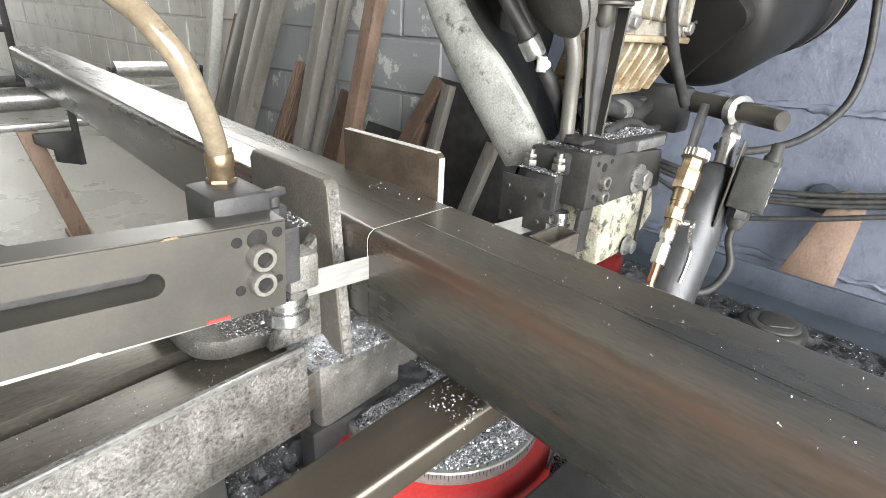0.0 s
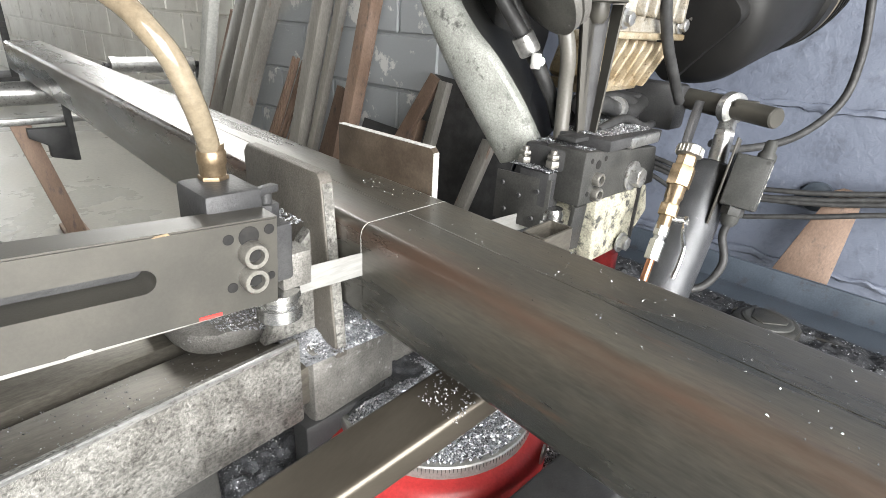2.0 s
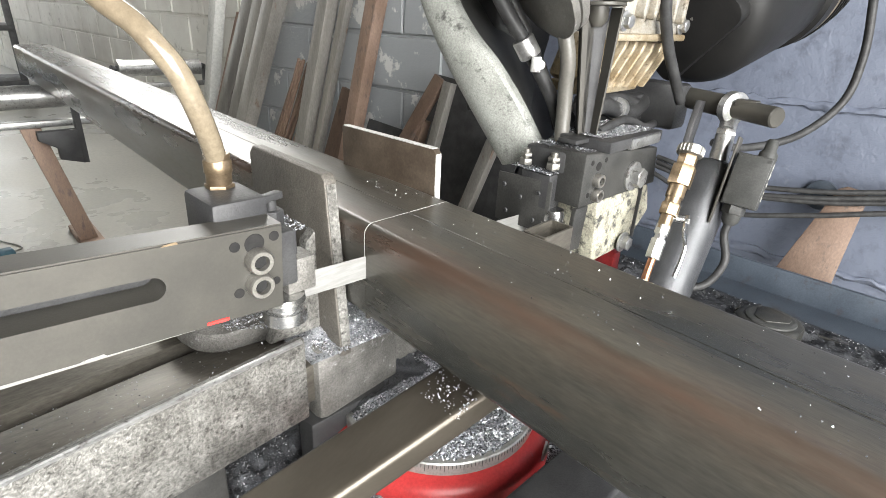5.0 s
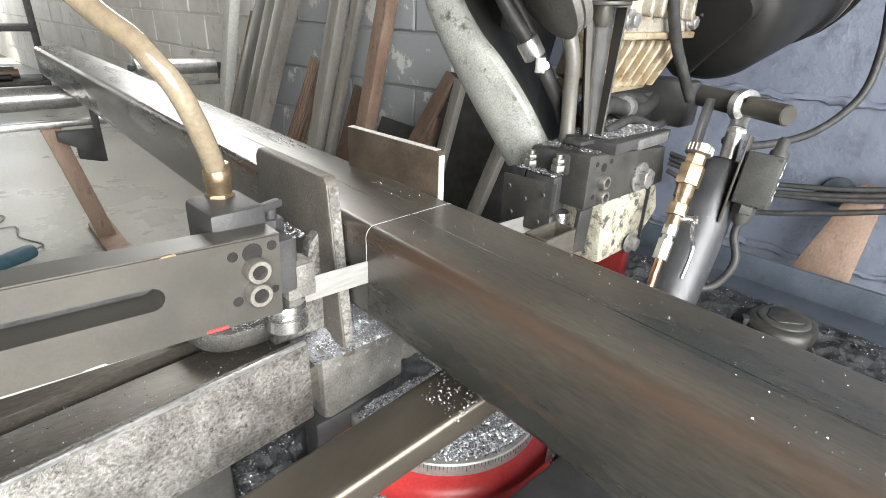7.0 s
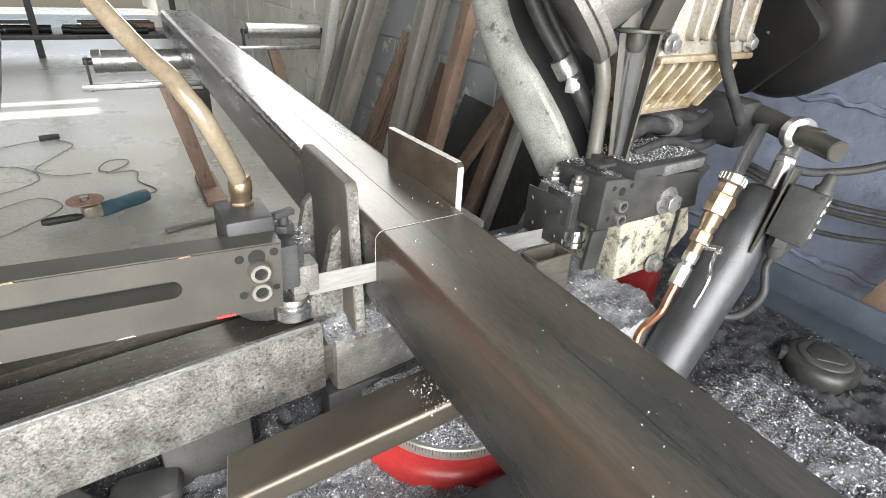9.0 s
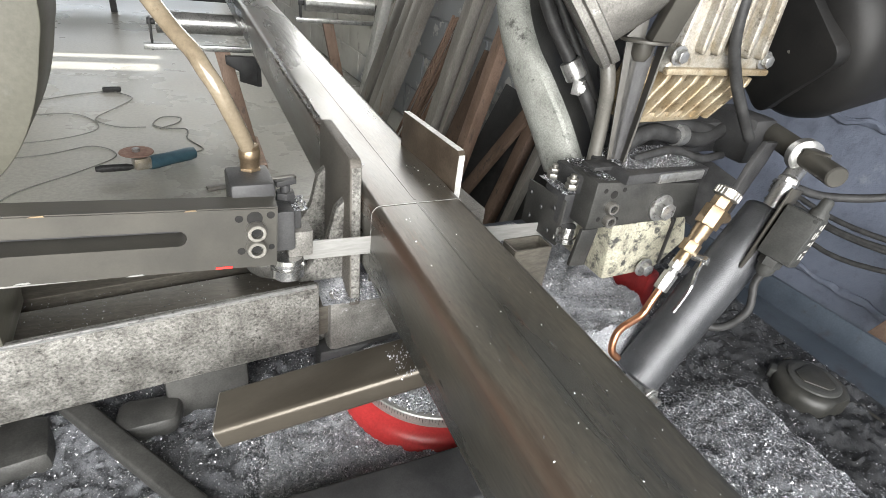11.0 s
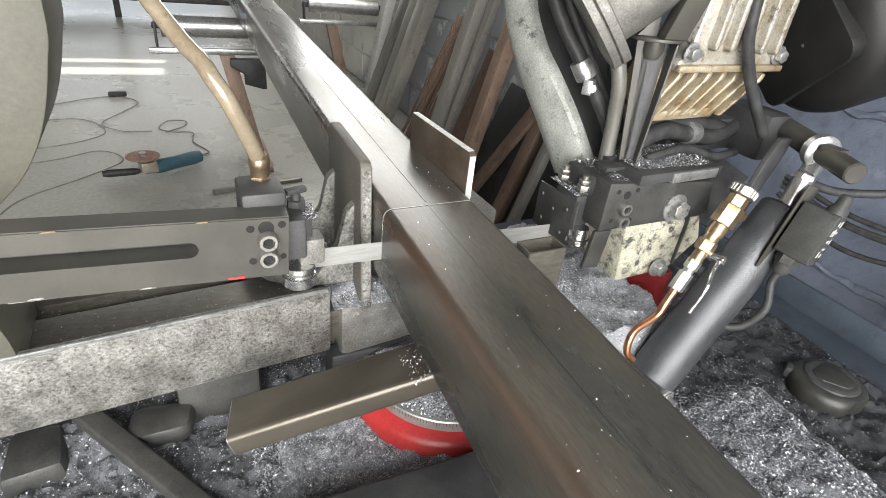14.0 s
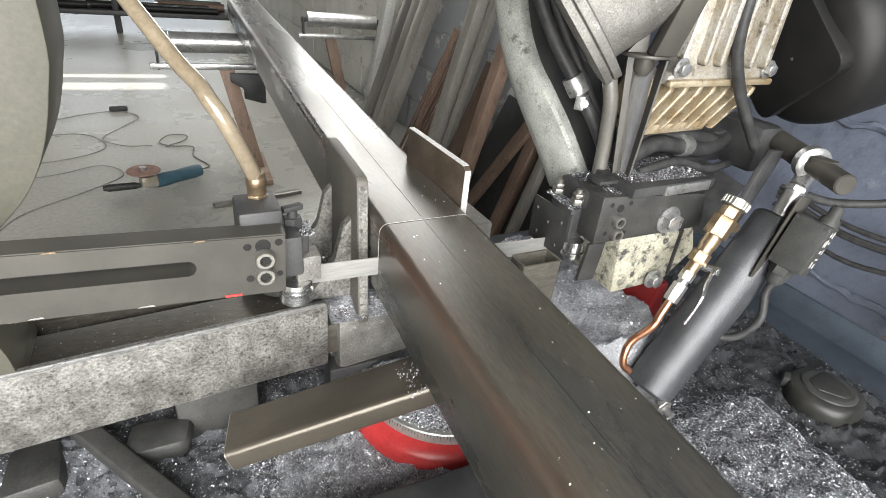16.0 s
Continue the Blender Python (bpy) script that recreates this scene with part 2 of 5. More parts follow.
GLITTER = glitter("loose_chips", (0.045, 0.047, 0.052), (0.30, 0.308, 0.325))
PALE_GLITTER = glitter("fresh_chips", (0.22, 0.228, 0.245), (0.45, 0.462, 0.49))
BURR = material("fresh_cut_burr", (0.55, 0.55, 0.53), 0.5, 0.2, (0.35, 0.35, 0.33), None, 120, 0.0, 300)
GRAIN = material("bright_chip", (0.62, 0.64, 0.66), 0.22, 0.9, None, None, 40, 0.0, 300)
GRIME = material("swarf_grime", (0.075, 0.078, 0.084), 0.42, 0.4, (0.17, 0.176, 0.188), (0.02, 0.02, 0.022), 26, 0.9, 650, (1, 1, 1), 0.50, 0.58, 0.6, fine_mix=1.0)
SWARF = material("dark_swarf", (0.026, 0.027, 0.029), 0.42, 0.3, (0.055, 0.057, 0.061), (0.012, 0.012, 0.013), 22, 0.9, 650, (1, 1, 1), 0.50, 0.58, 0.6, fine_mix=1.0)
TRAY = material("blue_grey_tray", (0.034, 0.043, 0.055), 0.45, 0.1, (0.055, 0.067, 0.083), (0.035, 0.035, 0.04), 9, 0.1, 300)
CEILING = material("dark_roof_sheet", (0.05, 0.05, 0.048), 0.6, 0.0, (0.035, 0.035, 0.033), None, 2, 0.05, 60)
HALL = material("dusty_grey_render", (0.20, 0.20, 0.19), 0.8, 0.0, (0.16, 0.16, 0.15), (0.15, 0.15, 0.14), 2, 0.2, 80)
PLASTER = material("grey_plaster", (0.50, 0.50, 0.47), 0.7, 0.0, (0.42, 0.42, 0.40), (0.3, 0.3, 0.28), 2, 0.2, 80)
BLUE_PLASTIC = material("blue_grip_plastic", (0.030, 0.070, 0.095), 0.4, 0.0, (0.05, 0.105, 0.13), (0.35, 0.4, 0.4), 30, 0.05, 300, (1, 1, 1), 0.5, 0.66)
DISC = material("brown_abrasive", (0.22, 0.13, 0.10), 0.7, 0.0, (0.3, 0.2, 0.16), None, 60, 0.3, 500)
TAPE = material("olive_black_rubber", (0.020, 0.020, 0.018), 0.42, 0.0, (0.032, 0.031, 0.027), (0.18, 0.18, 0.17), 40, 0.2, 500, (1, 1, 1), 0.5, 0.66)
RED_MARK = glow("red_plastic_glow", (0.85, 0.025, 0.02), 0.30)
LABEL = material("grimy_silver_scale", (0.36, 0.36, 0.34), 0.38, 0.5, (0.24, 0.235, 0.22), (0.09, 0.088, 0.08), 40, 0.1, 400, (1, 1, 1), 0.5, 0.62)


def wall_paint():
    """Block wall: whitewash on one stretch, blue-grey paint on the other, flaking where they meet."""
    m = bpy.data.materials.new("flaking_wall_paint")
    m.use_nodes = True
    t = m.node_tree
    b = t.nodes["Principled BSDF"]
    geo = t.nodes.new("ShaderNodeNewGeometry")
    sep = t.nodes.new("ShaderNodeSeparateXYZ")
    t.links.new(geo.outputs["Position"], sep.inputs[0])

    def noise_at(s, d=8.0):
        n = t.nodes.new("ShaderNodeTexNoise")
        n.inputs["Scale"].default_value, n.inputs["Detail"].default_value, n.inputs["Roughness"].default_value = s, d, 0.65
        t.links.new(geo.outputs["Position"], n.inputs["Vector"])
        return n.outputs[0]

    def calc(op, a, c):
        n = t.nodes.new("ShaderNodeMath")
        n.operation = op
        for sock, v in zip(n.inputs, (a, c)):
            if isinstance(v, float):
                sock.default_value = v
            else:
                t.links.new(v, sock)
        return n.outputs[0]

    def rng(src, lo, hi):
        r = t.nodes.new("ShaderNodeMapRange")
        r.inputs[1].default_value, r.inputs[2].default_value = lo, hi
        t.links.new(src, r.inputs[0])
        return r.outputs[0]

    def mix(f, a, c):
        x = t.nodes.new("ShaderNodeMix")
        x.data_type = "RGBA"
        t.links.new(f, x.inputs[0])
        for sock, v in ((x.inputs[6], a), (x.inputs[7], c)):
            if isinstance(v, tuple):
                sock.default_value = (*v, 1)
            else:
                t.links.new(v, sock)
        return x.outputs[2]

    broad, small, tiny = noise_at(1.7), noise_at(9.0), noise_at(60.0, 4.0)
    white = mix(rng(broad, 0.4, 0.65), (0.66, 0.65, 0.60), (0.50, 0.48, 0.44))
    white = mix(rng(small, 0.60, 0.72), white, (0.30, 0.28, 0.25))
    blue = mix(rng(broad, 0.35, 0.65), (0.078, 0.090, 0.122), (0.115, 0.130, 0.168))
    blue = mix(rng(small, 0.62, 0.75), blue, (0.17, 0.182, 0.208))
    blue = mix(rng(noise_at(24.0), 0.52, 0.75), blue, (0.055, 0.062, 0.082))
    grey = mix(rng(small, 0.58, 0.62), (0.30, 0.315, 0.325), (0.58, 0.58, 0.56))
    edge = calc("ADD", sep.outputs["Y"], calc("MULTIPLY", broad, 0.9))
    col = mix(rng(edge, 1.25, 1.45), blue, grey)
    col = mix(rng(calc("ADD", edge, calc("MULTIPLY", sep.outputs["Z"], 1.4)), 4.0, 4.2), col, white)
    # Upper wall, out of view, whitened to brighten what the tube's top mirrors.
    high = rng(calc("ADD", sep.outputs["Z"], calc("MULTIPLY", small, 0.08)), 1.50, 1.53)
    col = mix(calc("MULTIPLY", high, rng(edge, 1.02, 1.12)), col, white)
    t.links.new(col, b.inputs["Base Color"])
    b.inputs["Roughness"].default_value = 0.55
    bp = t.nodes.new("ShaderNodeBump")
    bp.inputs["Strength"].default_value, bp.inputs["Distance"].default_value = 0.5, 0.010
    t.links.new(calc("ADD", small, calc("MULTIPLY", tiny, 0.4)), bp.inputs["Height"])
    t.links.new(bp.outputs[0], b.inputs["Normal"])
    return m


WALL = wall_paint()


# ---------------------------------------------------------------- mesh helpers
def mesh_from(name, bm, mat, smooth=40):
    me = bpy.data.meshes.new(name)
    bm.normal_update()
    bm.to_mesh(me)
    bm.free()
    me.materials.append(mat)
    if smooth:
        me.shade_smooth()
        me.set_sharp_from_angle(angle=radians(smooth))
    return me


SHIFT = Vector()   # moves the groups that are laid out round the hinge


def part(name, bm, mat, parent, label=""):
    """Links a bmesh, given in world metres, as one mesh under a thing or a part."""
    o, root = -SHIFT, parent
    while root is not None:
        o += root.location
        root = root.parent
    bmesh.ops.translate(bm, verts=bm.verts, vec=-o)
    ob = new(name, mesh_from(name, bm, mat))
    ob.parent = parent
    if label:
        tagged(ob, label)
    return ob


def thing(name, at, label, category, group="", kind=""):
    ob = new(name)
    ob.location = at
    ob.empty_display_size = 0.05
    return tagged(ob, label, category, group, kind)


def single(name, bm, mat, label, category, at=(0, 0, 0), group="", kind=""):
    bmesh.ops.translate(bm, verts=bm.verts, vec=-Vector(at))
    ob = new(name, mesh_from(name, bm, mat))
    ob.location = at
    return tagged(ob, label, category, group, kind)


def bevelled(bm, width, segments=2):
    if width > 0:
        bmesh.ops.bevel(bm, geom=list(bm.edges), offset=width, segments=segments, affect="EDGES", profile=0.5)
    return bm


def block(centre, size, turn=None, bevel=0.0015, segments=2):
    """A bevelled box; turn is a 3x3 matrix, or degrees about z."""
    bm = bmesh.new()
    bmesh.ops.create_cube(bm, size=1.0)
    bmesh.ops.scale(bm, verts=bm.verts, vec=size)
    bevelled(bm, bevel, segments)
    r = Matrix.Rotation(radians(turn), 3, "Z") if isinstance(turn, (int, float)) else (turn or Matrix.Identity(3))
    bmesh.ops.transform(bm, matrix=Matrix.Translation(centre) @ r.to_4x4(), verts=bm.verts)
    return bm


def joined(*parts):
    out = bmesh.new()
    for bm in parts:
        me = bpy.data.meshes.new("tmp")
        bm.to_mesh(me)
        bm.free()
        out.from_mesh(me)
        bpy.data.meshes.remove(me)
    return out


def along(p, q):
    """The turn that lays +z along p to q."""
    return (Vector(q) - Vector(p)).to_track_quat("Z", "Y").to_matrix().to_4x4()


def rod(p, q, r, r2=None, n=24, bevel=0.0):
    p, q = Vector(p), Vector(q)
    bm = bmesh.new()
    bmesh.ops.create_cone(bm, cap_ends=True, segments=n, radius1=r, radius2=r if r2 is None else r2, depth=(q - p).length)
    if bevel:
        caps = [e for e in bm.edges if abs(e.verts[0].co.z - e.verts[1].co.z) < 1e-6]
        bmesh.ops.bevel(bm, geom=caps, offset=bevel, segments=2, affect="EDGES", profile=0.5)
    bmesh.ops.transform(bm, matrix=Matrix.Translation((p + q) / 2) @ along(p, q), verts=bm.verts)
    return bm


def hex_nut(p, q, r, bevel=0.0008):
    return rod(p, q, r, None, 6, bevel)


def turned(p, q, profile, n=40):
    """A lathe part from p towards q: profile of (distance, radius)."""
    p, q = Vector(p), Vector(q)
    m = Matrix.Translation(p) @ along(p, q)
    bm = bmesh.new()
    rings = [[bm.verts.new(m @ Vector((r * math.cos(2 * math.pi * k / n), r * math.sin(2 * math.pi * k / n), d))) for k in range(n)] for d, r in profile]
    for a, b in zip(rings, rings[1:]):
        for k in range(n):
            bm.faces.new((a[k], a[(k + 1) % n], b[(k + 1) % n], b[k]))
    bm.faces.new(rings[0][::-1])
    bm.faces.new(rings[-1])
    bmesh.ops.recalc_face_normals(bm, faces=bm.faces)
    return bm


def smooth_line(points, steps=8):
    """Catmull-Rom through the points."""
    p = [Vector(v) for v in points]
    p = [2 * p[0] - p[1], *p, 2 * p[-1] - p[-2]]
    out = []
    for a, b, c, d in zip(p, p[1:], p[2:], p[3:]):
        for k in range(steps):
            t = k / steps
            out.append(0.5 * (2 * b + (c - a) * t + (2 * a - 5 * b + 4 * c - d) * t * t + (3 * b - a - 3 * c + d) * t ** 3))
    out.append(p[-2])
    return out


def pipe(points, r, n=14, steps=8):
    line = smooth_line(points, steps) if steps > 1 else [Vector(v) for v in points]
    bm, rings, side = bmesh.new(), [], None
    for k, c in enumerate(line):
        d = (line[min(k + 1, len(line) - 1)] - line[max(k - 1, 0)]).normalized()
        if side is None:
            side = d.orthogonal()
        side = (side - d * side.dot(d)).normalized()
        up = d.cross(side)
        rings.append([bm.verts.new(c + r * (math.cos(2 * math.pi * j / n) * side + math.sin(2 * math.pi * j / n) * up)) for j in range(n)])
    for a, b in zip(rings, rings[1:]):
        for j in range(n):
            bm.faces.new((a[j], a[(j + 1) % n], b[(j + 1) % n], b[j]))
    bm.faces.new(rings[0][::-1])
    bm.faces.new(rings[-1])
    return bm


def prism(outline, p, u, v, w, depth, bevel=0.0):
    """Outline points (a, b) laid at p + a*u + b*v and pushed depth along w."""
    p, u, v, w = (Vector(x) for x in (p, u, v, w))
    bm = bmesh.new()
    low = [bm.verts.new(p + a * u + b * v) for a, b in outline]
    high = [bm.verts.new(x.co + depth * w) for x in low]
    bm.faces.new(low[::-1])
    bm.faces.new(high)
    n = len(low)
    for k in range(n):
        bm.faces.new((low[k], low[(k + 1) % n], high[(k + 1) % n], high[k]))
    bmesh.ops.recalc_face_normals(bm, faces=bm.faces)
    return bevelled(bm, bevel)


def round_rect(w, h, r, n=6, cx=0.0, cy=0.0):
    out = []
    for sx, sy, a0 in ((1, 1, 0), (-1, 1, 90), (-1, -1, 180), (1, -1, 270)):
        for k in range(n + 1):
            a = radians(a0 + 90 * k / n)
            out.append((cx + sx * (w / 2 - r) + r * math.cos(a), cy + sy * (h / 2 - r) + r * math.sin(a)))
    return out


def hollow(outer, inner, p, u, v, w, length, shear=0.0):
    """A hollow section: two outlines with equal counts, swept from p along w; shear tips both ends along u."""
    p, u, v, w = (Vector(x) for x in (p, u, v, w))
    bm = bmesh.new()

    def ring(line, d):
        return [bm.verts.new(p + a * u + b * v + (d + shear * a) * w) for a, b in line]

    o0, o1, i0, i1 = ring(outer, 0), ring(outer, length), ring(inner, 0), ring(inner, length)
    n = len(outer)
    for k in range(n):
        j = (k + 1) % n
        bm.faces.new((o0[k], o0[j], o1[j], o1[k]))
        bm.faces.new((i0[j], i0[k], i1[k], i1[j]))
        bm.faces.new((o0[j], o0[k], i0[k], i0[j]))
        bm.faces.new((o1[k], o1[j], i1[j], i1[k]))
    bmesh.ops.recalc_face_normals(bm, faces=bm.faces)
    return bm


def pile(x0, x1, y0, y1, base, height, seed, step=0.008, rough=1.0, lumps=1.0):
    """A heap of loose chips: a rough sheet with skirts down to its base."""
    bm = bmesh.new()
    nx, ny = max(2, int((x1 - x0) / step)), max(2, int((y1 - y0) / step))
    grid = []
    for i in range(nx + 1):
        row = []
        for j in range(ny + 1):
            x, y = x0 + (x1 - x0) * i / nx, y0 + (y1 - y0) * j / ny
            e = min(i, nx - i, 9) / 9 * min(j, ny - j, 9) / 9
            h = noise.fractal(Vector((x * 9 + seed, y * 9, seed)), 1.0, 2.0, 4) * 0.5 * lumps + 0.55
            f = noise.noise(Vector((x * 130, y * 130, seed))) * 0.0035 * rough + noise.noise(Vector((x * 48, y * 48, seed + 3))) * 0.007 * rough + random.uniform(-0.0016, 0.0016)
            row.append(bm.verts.new((x, y, base + e * (max(0.05, h) * height + f))))
        grid.append(row)
    for i in range(nx):
        for j in range(ny):
            bm.faces.new((grid[i][j], grid[i + 1][j], grid[i + 1][j + 1], grid[i][j + 1]))
    return bm


def sprinkle(count, x0, x1, y0, y1, height, seed, size=0.0016):
    """Loose bright chips scattered over a surface whose height is a function of x, y."""
    rnd = random.Random(seed)
    verts, faces = [], []
    for _ in range(count):
        x, y = rnd.uniform(x0, x1), rnd.uniform(y0, y1)
        z = height(x, y)
        if z is None:
            continue
        s, k = size * rnd.uniform(0.35, 1.2), len(verts)
        r = Euler((rnd.uniform(-0.9, 0.9), rnd.uniform(-0.9, 0.9), rnd.uniform(0, 6.3))).to_matrix()
        for c in ((-1, -0.5, 0), (1, -0.35, 0), (0.2, 0.8, 0.2), (0, 0, 0.7)):
            v = r @ Vector(c) * s
            verts.append((x + v.x, y + v.y, z + v.z + 0.4 * s))
        faces += [(k, k + 1, k + 3), (k + 1, k + 2, k + 3), (k + 2, k, k + 3), (k, k + 2, k + 1)]
    me = bpy.data.meshes.new("chips")
    me.from_pydata(verts, [], faces)
    return me


def scatter(name, me, mat, label):
    me.materials.append(mat)
    return tagged(new(name, me), label, "chips", kind="stuff")


# directions of the turned saw: S along the blade, N away from the camera across it
S = Vector((math.cos(CUT), math.sin(CUT), 0))
N = Vector((-math.sin(CUT), math.cos(CUT), 0))
Z = Vector((0, 0, 1))
TURN = math.degrees(CUT)
STURN = Matrix.Rotation(CUT, 3, "Z")


def at(s, n, z):
    """A place from metres along the blade, across it and up."""
    return S * s + N * n + Z * z


# ---------------------------------------------------------------- the hall
WALL_TURN = radians(4.5)
WD = Vector((-math.sin(WALL_TURN), math.cos(WALL_TURN), 0))   # along the block wall
WN = Vector((-math.cos(WALL_TURN), -math.sin(WALL_TURN), 0))  # out of it


def wall_at(d, out, z):
    return Vector((1.187, -0.122, 0)) + WD * d + WN * out + Z * z


def hall():
    single("floor", block((-0.6, 3.6, FLOOR - 0.1), (6.6, 12.4, 0.2), bevel=0), CONCRETE, "pale grey polished concrete workshop floor", "floor", kind="structure")
    # unseen roof; two narrow slots are added to draw sun stripes on the floor
    k = (3.55 - FLOOR) / SUN_WAY.z
    slots = [(y0 + k * SUN_WAY.y, y1 + k * SUN_WAY.y) for y0, y1 in ((3.42, 3.62), (3.74, 3.86))]
    right, left = -0.36 + k * SUN_WAY.x, -1.9 + k * SUN_WAY.x
    ys = [-2.6, *slots[0], *slots[1], 9.8]
    slabs = [block(((left - 3.9) / 2, 3.6, 3.6), (3.9 + left, 12.4, 0.08), bevel=0), block(((right + 2.7) / 2, 3.6, 3.6), (2.7 - right, 12.4, 0.08), bevel=0)]
    slabs += [block(((left + right) / 2, (a + b) / 2, 3.6), (right - left, b - a, 0.08), bevel=0) for a, b in zip(ys[::2], ys[1::2])]
    single("ceiling", joined(*slabs), CEILING, "unseen grey sheet roof, slots added for sun stripes", "ceiling", kind="structure")
    # end walls with a gateway each, through which the daylight comes in
    for name, y, gx, half, high in (("wall_far", 9.7, -0.9, 1.5, 3.0), ("wall_near", -2.5, -0.7, 1.25, 2.95)):
        x0, x1 = gx - half, gx + half
        pieces = (block(((x0 - 3.9) / 2, y, 1.9), (x0 + 3.9, 0.2, 3.6), bevel=0), block(((x1 + 2.7) / 2, y, 1.9), (2.7 - x1, 0.2, 3.6), bevel=0),
                  block((gx, y, (high + 3.7) / 2), (2 * half, 0.2, 3.7 - high), bevel=0))
        single(name, joined(*pieces), HALL, "plain grey end wall with an open gateway", "wall", kind="structure")
    single("wall_left", block((-3.7, 3.6, 1.9), (0.2, 12.4, 3.6), bevel=0), HALL, "plain grey side wall", "wall", kind="structure")


hall()


def block_wall():
    wall = single("wall_right", prism([(-2.4, 0.0), (10.5, 0.0), (10.5, 3.5), (-2.4, 3.5)], wall_at(0, 0, FLOOR), WD, Z, -WN, 0.2), WALL,
                  "block wall, whitewashed and part blue-grey", "wall", kind="structure")
    bl, bh = 0.40, 0.20
    rnd = random.Random(5)
    shapes = []
    for k in range(4):
        bm = block((0, 0, 0), (0.016, bl - 0.012, bh - 0.014), bevel=0.004, segments=1)
        for v in bm.verts:
            v.co += Vector((rnd.uniform(-0.002, 0.002), rnd.uniform(-0.003, 0.003), rnd.uniform(-0.003, 0.003)))
        shapes.append(mesh_from("block", bm, WALL, 0))
    made = 0
    for row in range(0, 12):
        for k in range(-4, 24):
            d, z = (k + (row % 2) * 0.5) * bl, FLOOR + (row + 0.5) * bh
            if made >= 300 or d < 1.15:
                continue
            ob = new("block", shapes[rnd.randrange(4)])
            ob.parent = wall
            ob.matrix_basis = Matrix.Translation(wall_at(d, 0.001 + rnd.uniform(0, 0.003), z)) @ Matrix.Rotation(WALL_TURN, 4, "Z")
            made += 1



# ---------------------------------------------------------------- the clamped tube
def clamped_tube():
    tube = thing("steel_tube", (WIDE / 2, 0, BOTTOM), "long dark mill-scale rectangular steel tube, half sawn through", "steel tube")
    high = TOP - BOTTOM
    o, i = round_rect(WIDE, high, 0.011, 6), round_rect(WIDE - 0.01, high - 0.01, 0.006, 6)
    mid, sh = Vector((WIDE / 2, math.tan(CUT) * WIDE / 2, (TOP + BOTTOM) / 2)), math.tan(CUT)
    part("bar", hollow(o, i, mid + Vector((0, 0.0008, 0)), (1, 0, 0), Z, (0, 1, 0), 2.28, sh), MILL, tube)
    part("offcut", hollow(o, i, mid - Vector((0, 0.0008, 0)), (1, 0, 0), Z, (0, -1, 0), 0.72, -sh), MILL, tube)
    low = prism(round_rect(WIDE, 0.03, 0.002, 2), mid - Vector((0, 0.0009, high / 2 - 0.0155)), (1, math.tan(CUT), 0), Z, (0, 1, 0), 0.0018)
    part("uncut_web", low, MILL, tube)
    rim = round_rect(WIDE + 0.0005, high + 0.0005, 0.0112, 6)
    lip = hollow(rim, o, mid + Vector((0, 0.0008, 0)), (1, 0, 0), Z, (0, 1, 0), 0.0008, sh)
    bmesh.ops.bisect_plane(lip, geom=lip.verts[:] + lip.edges[:] + lip.faces[:], plane_co=(0, 0, 0.906), plane_no=(0, 0, -1), clear_outer=True)
    part("burr", lip, BURR, tube, "bright burr along the saw cut")
    for y0, y1 in ((0.012, 2.26), (-0.715, 0.004)):
        part("weld_seam", block((0.057, (y0 + y1) / 2, TOP + 0.0001), (0.0028, y1 - y0, 0.0007), 0, 0.0003, 1), MILL, tube, "faint pale weld seam along the tube")


clamped_tube()


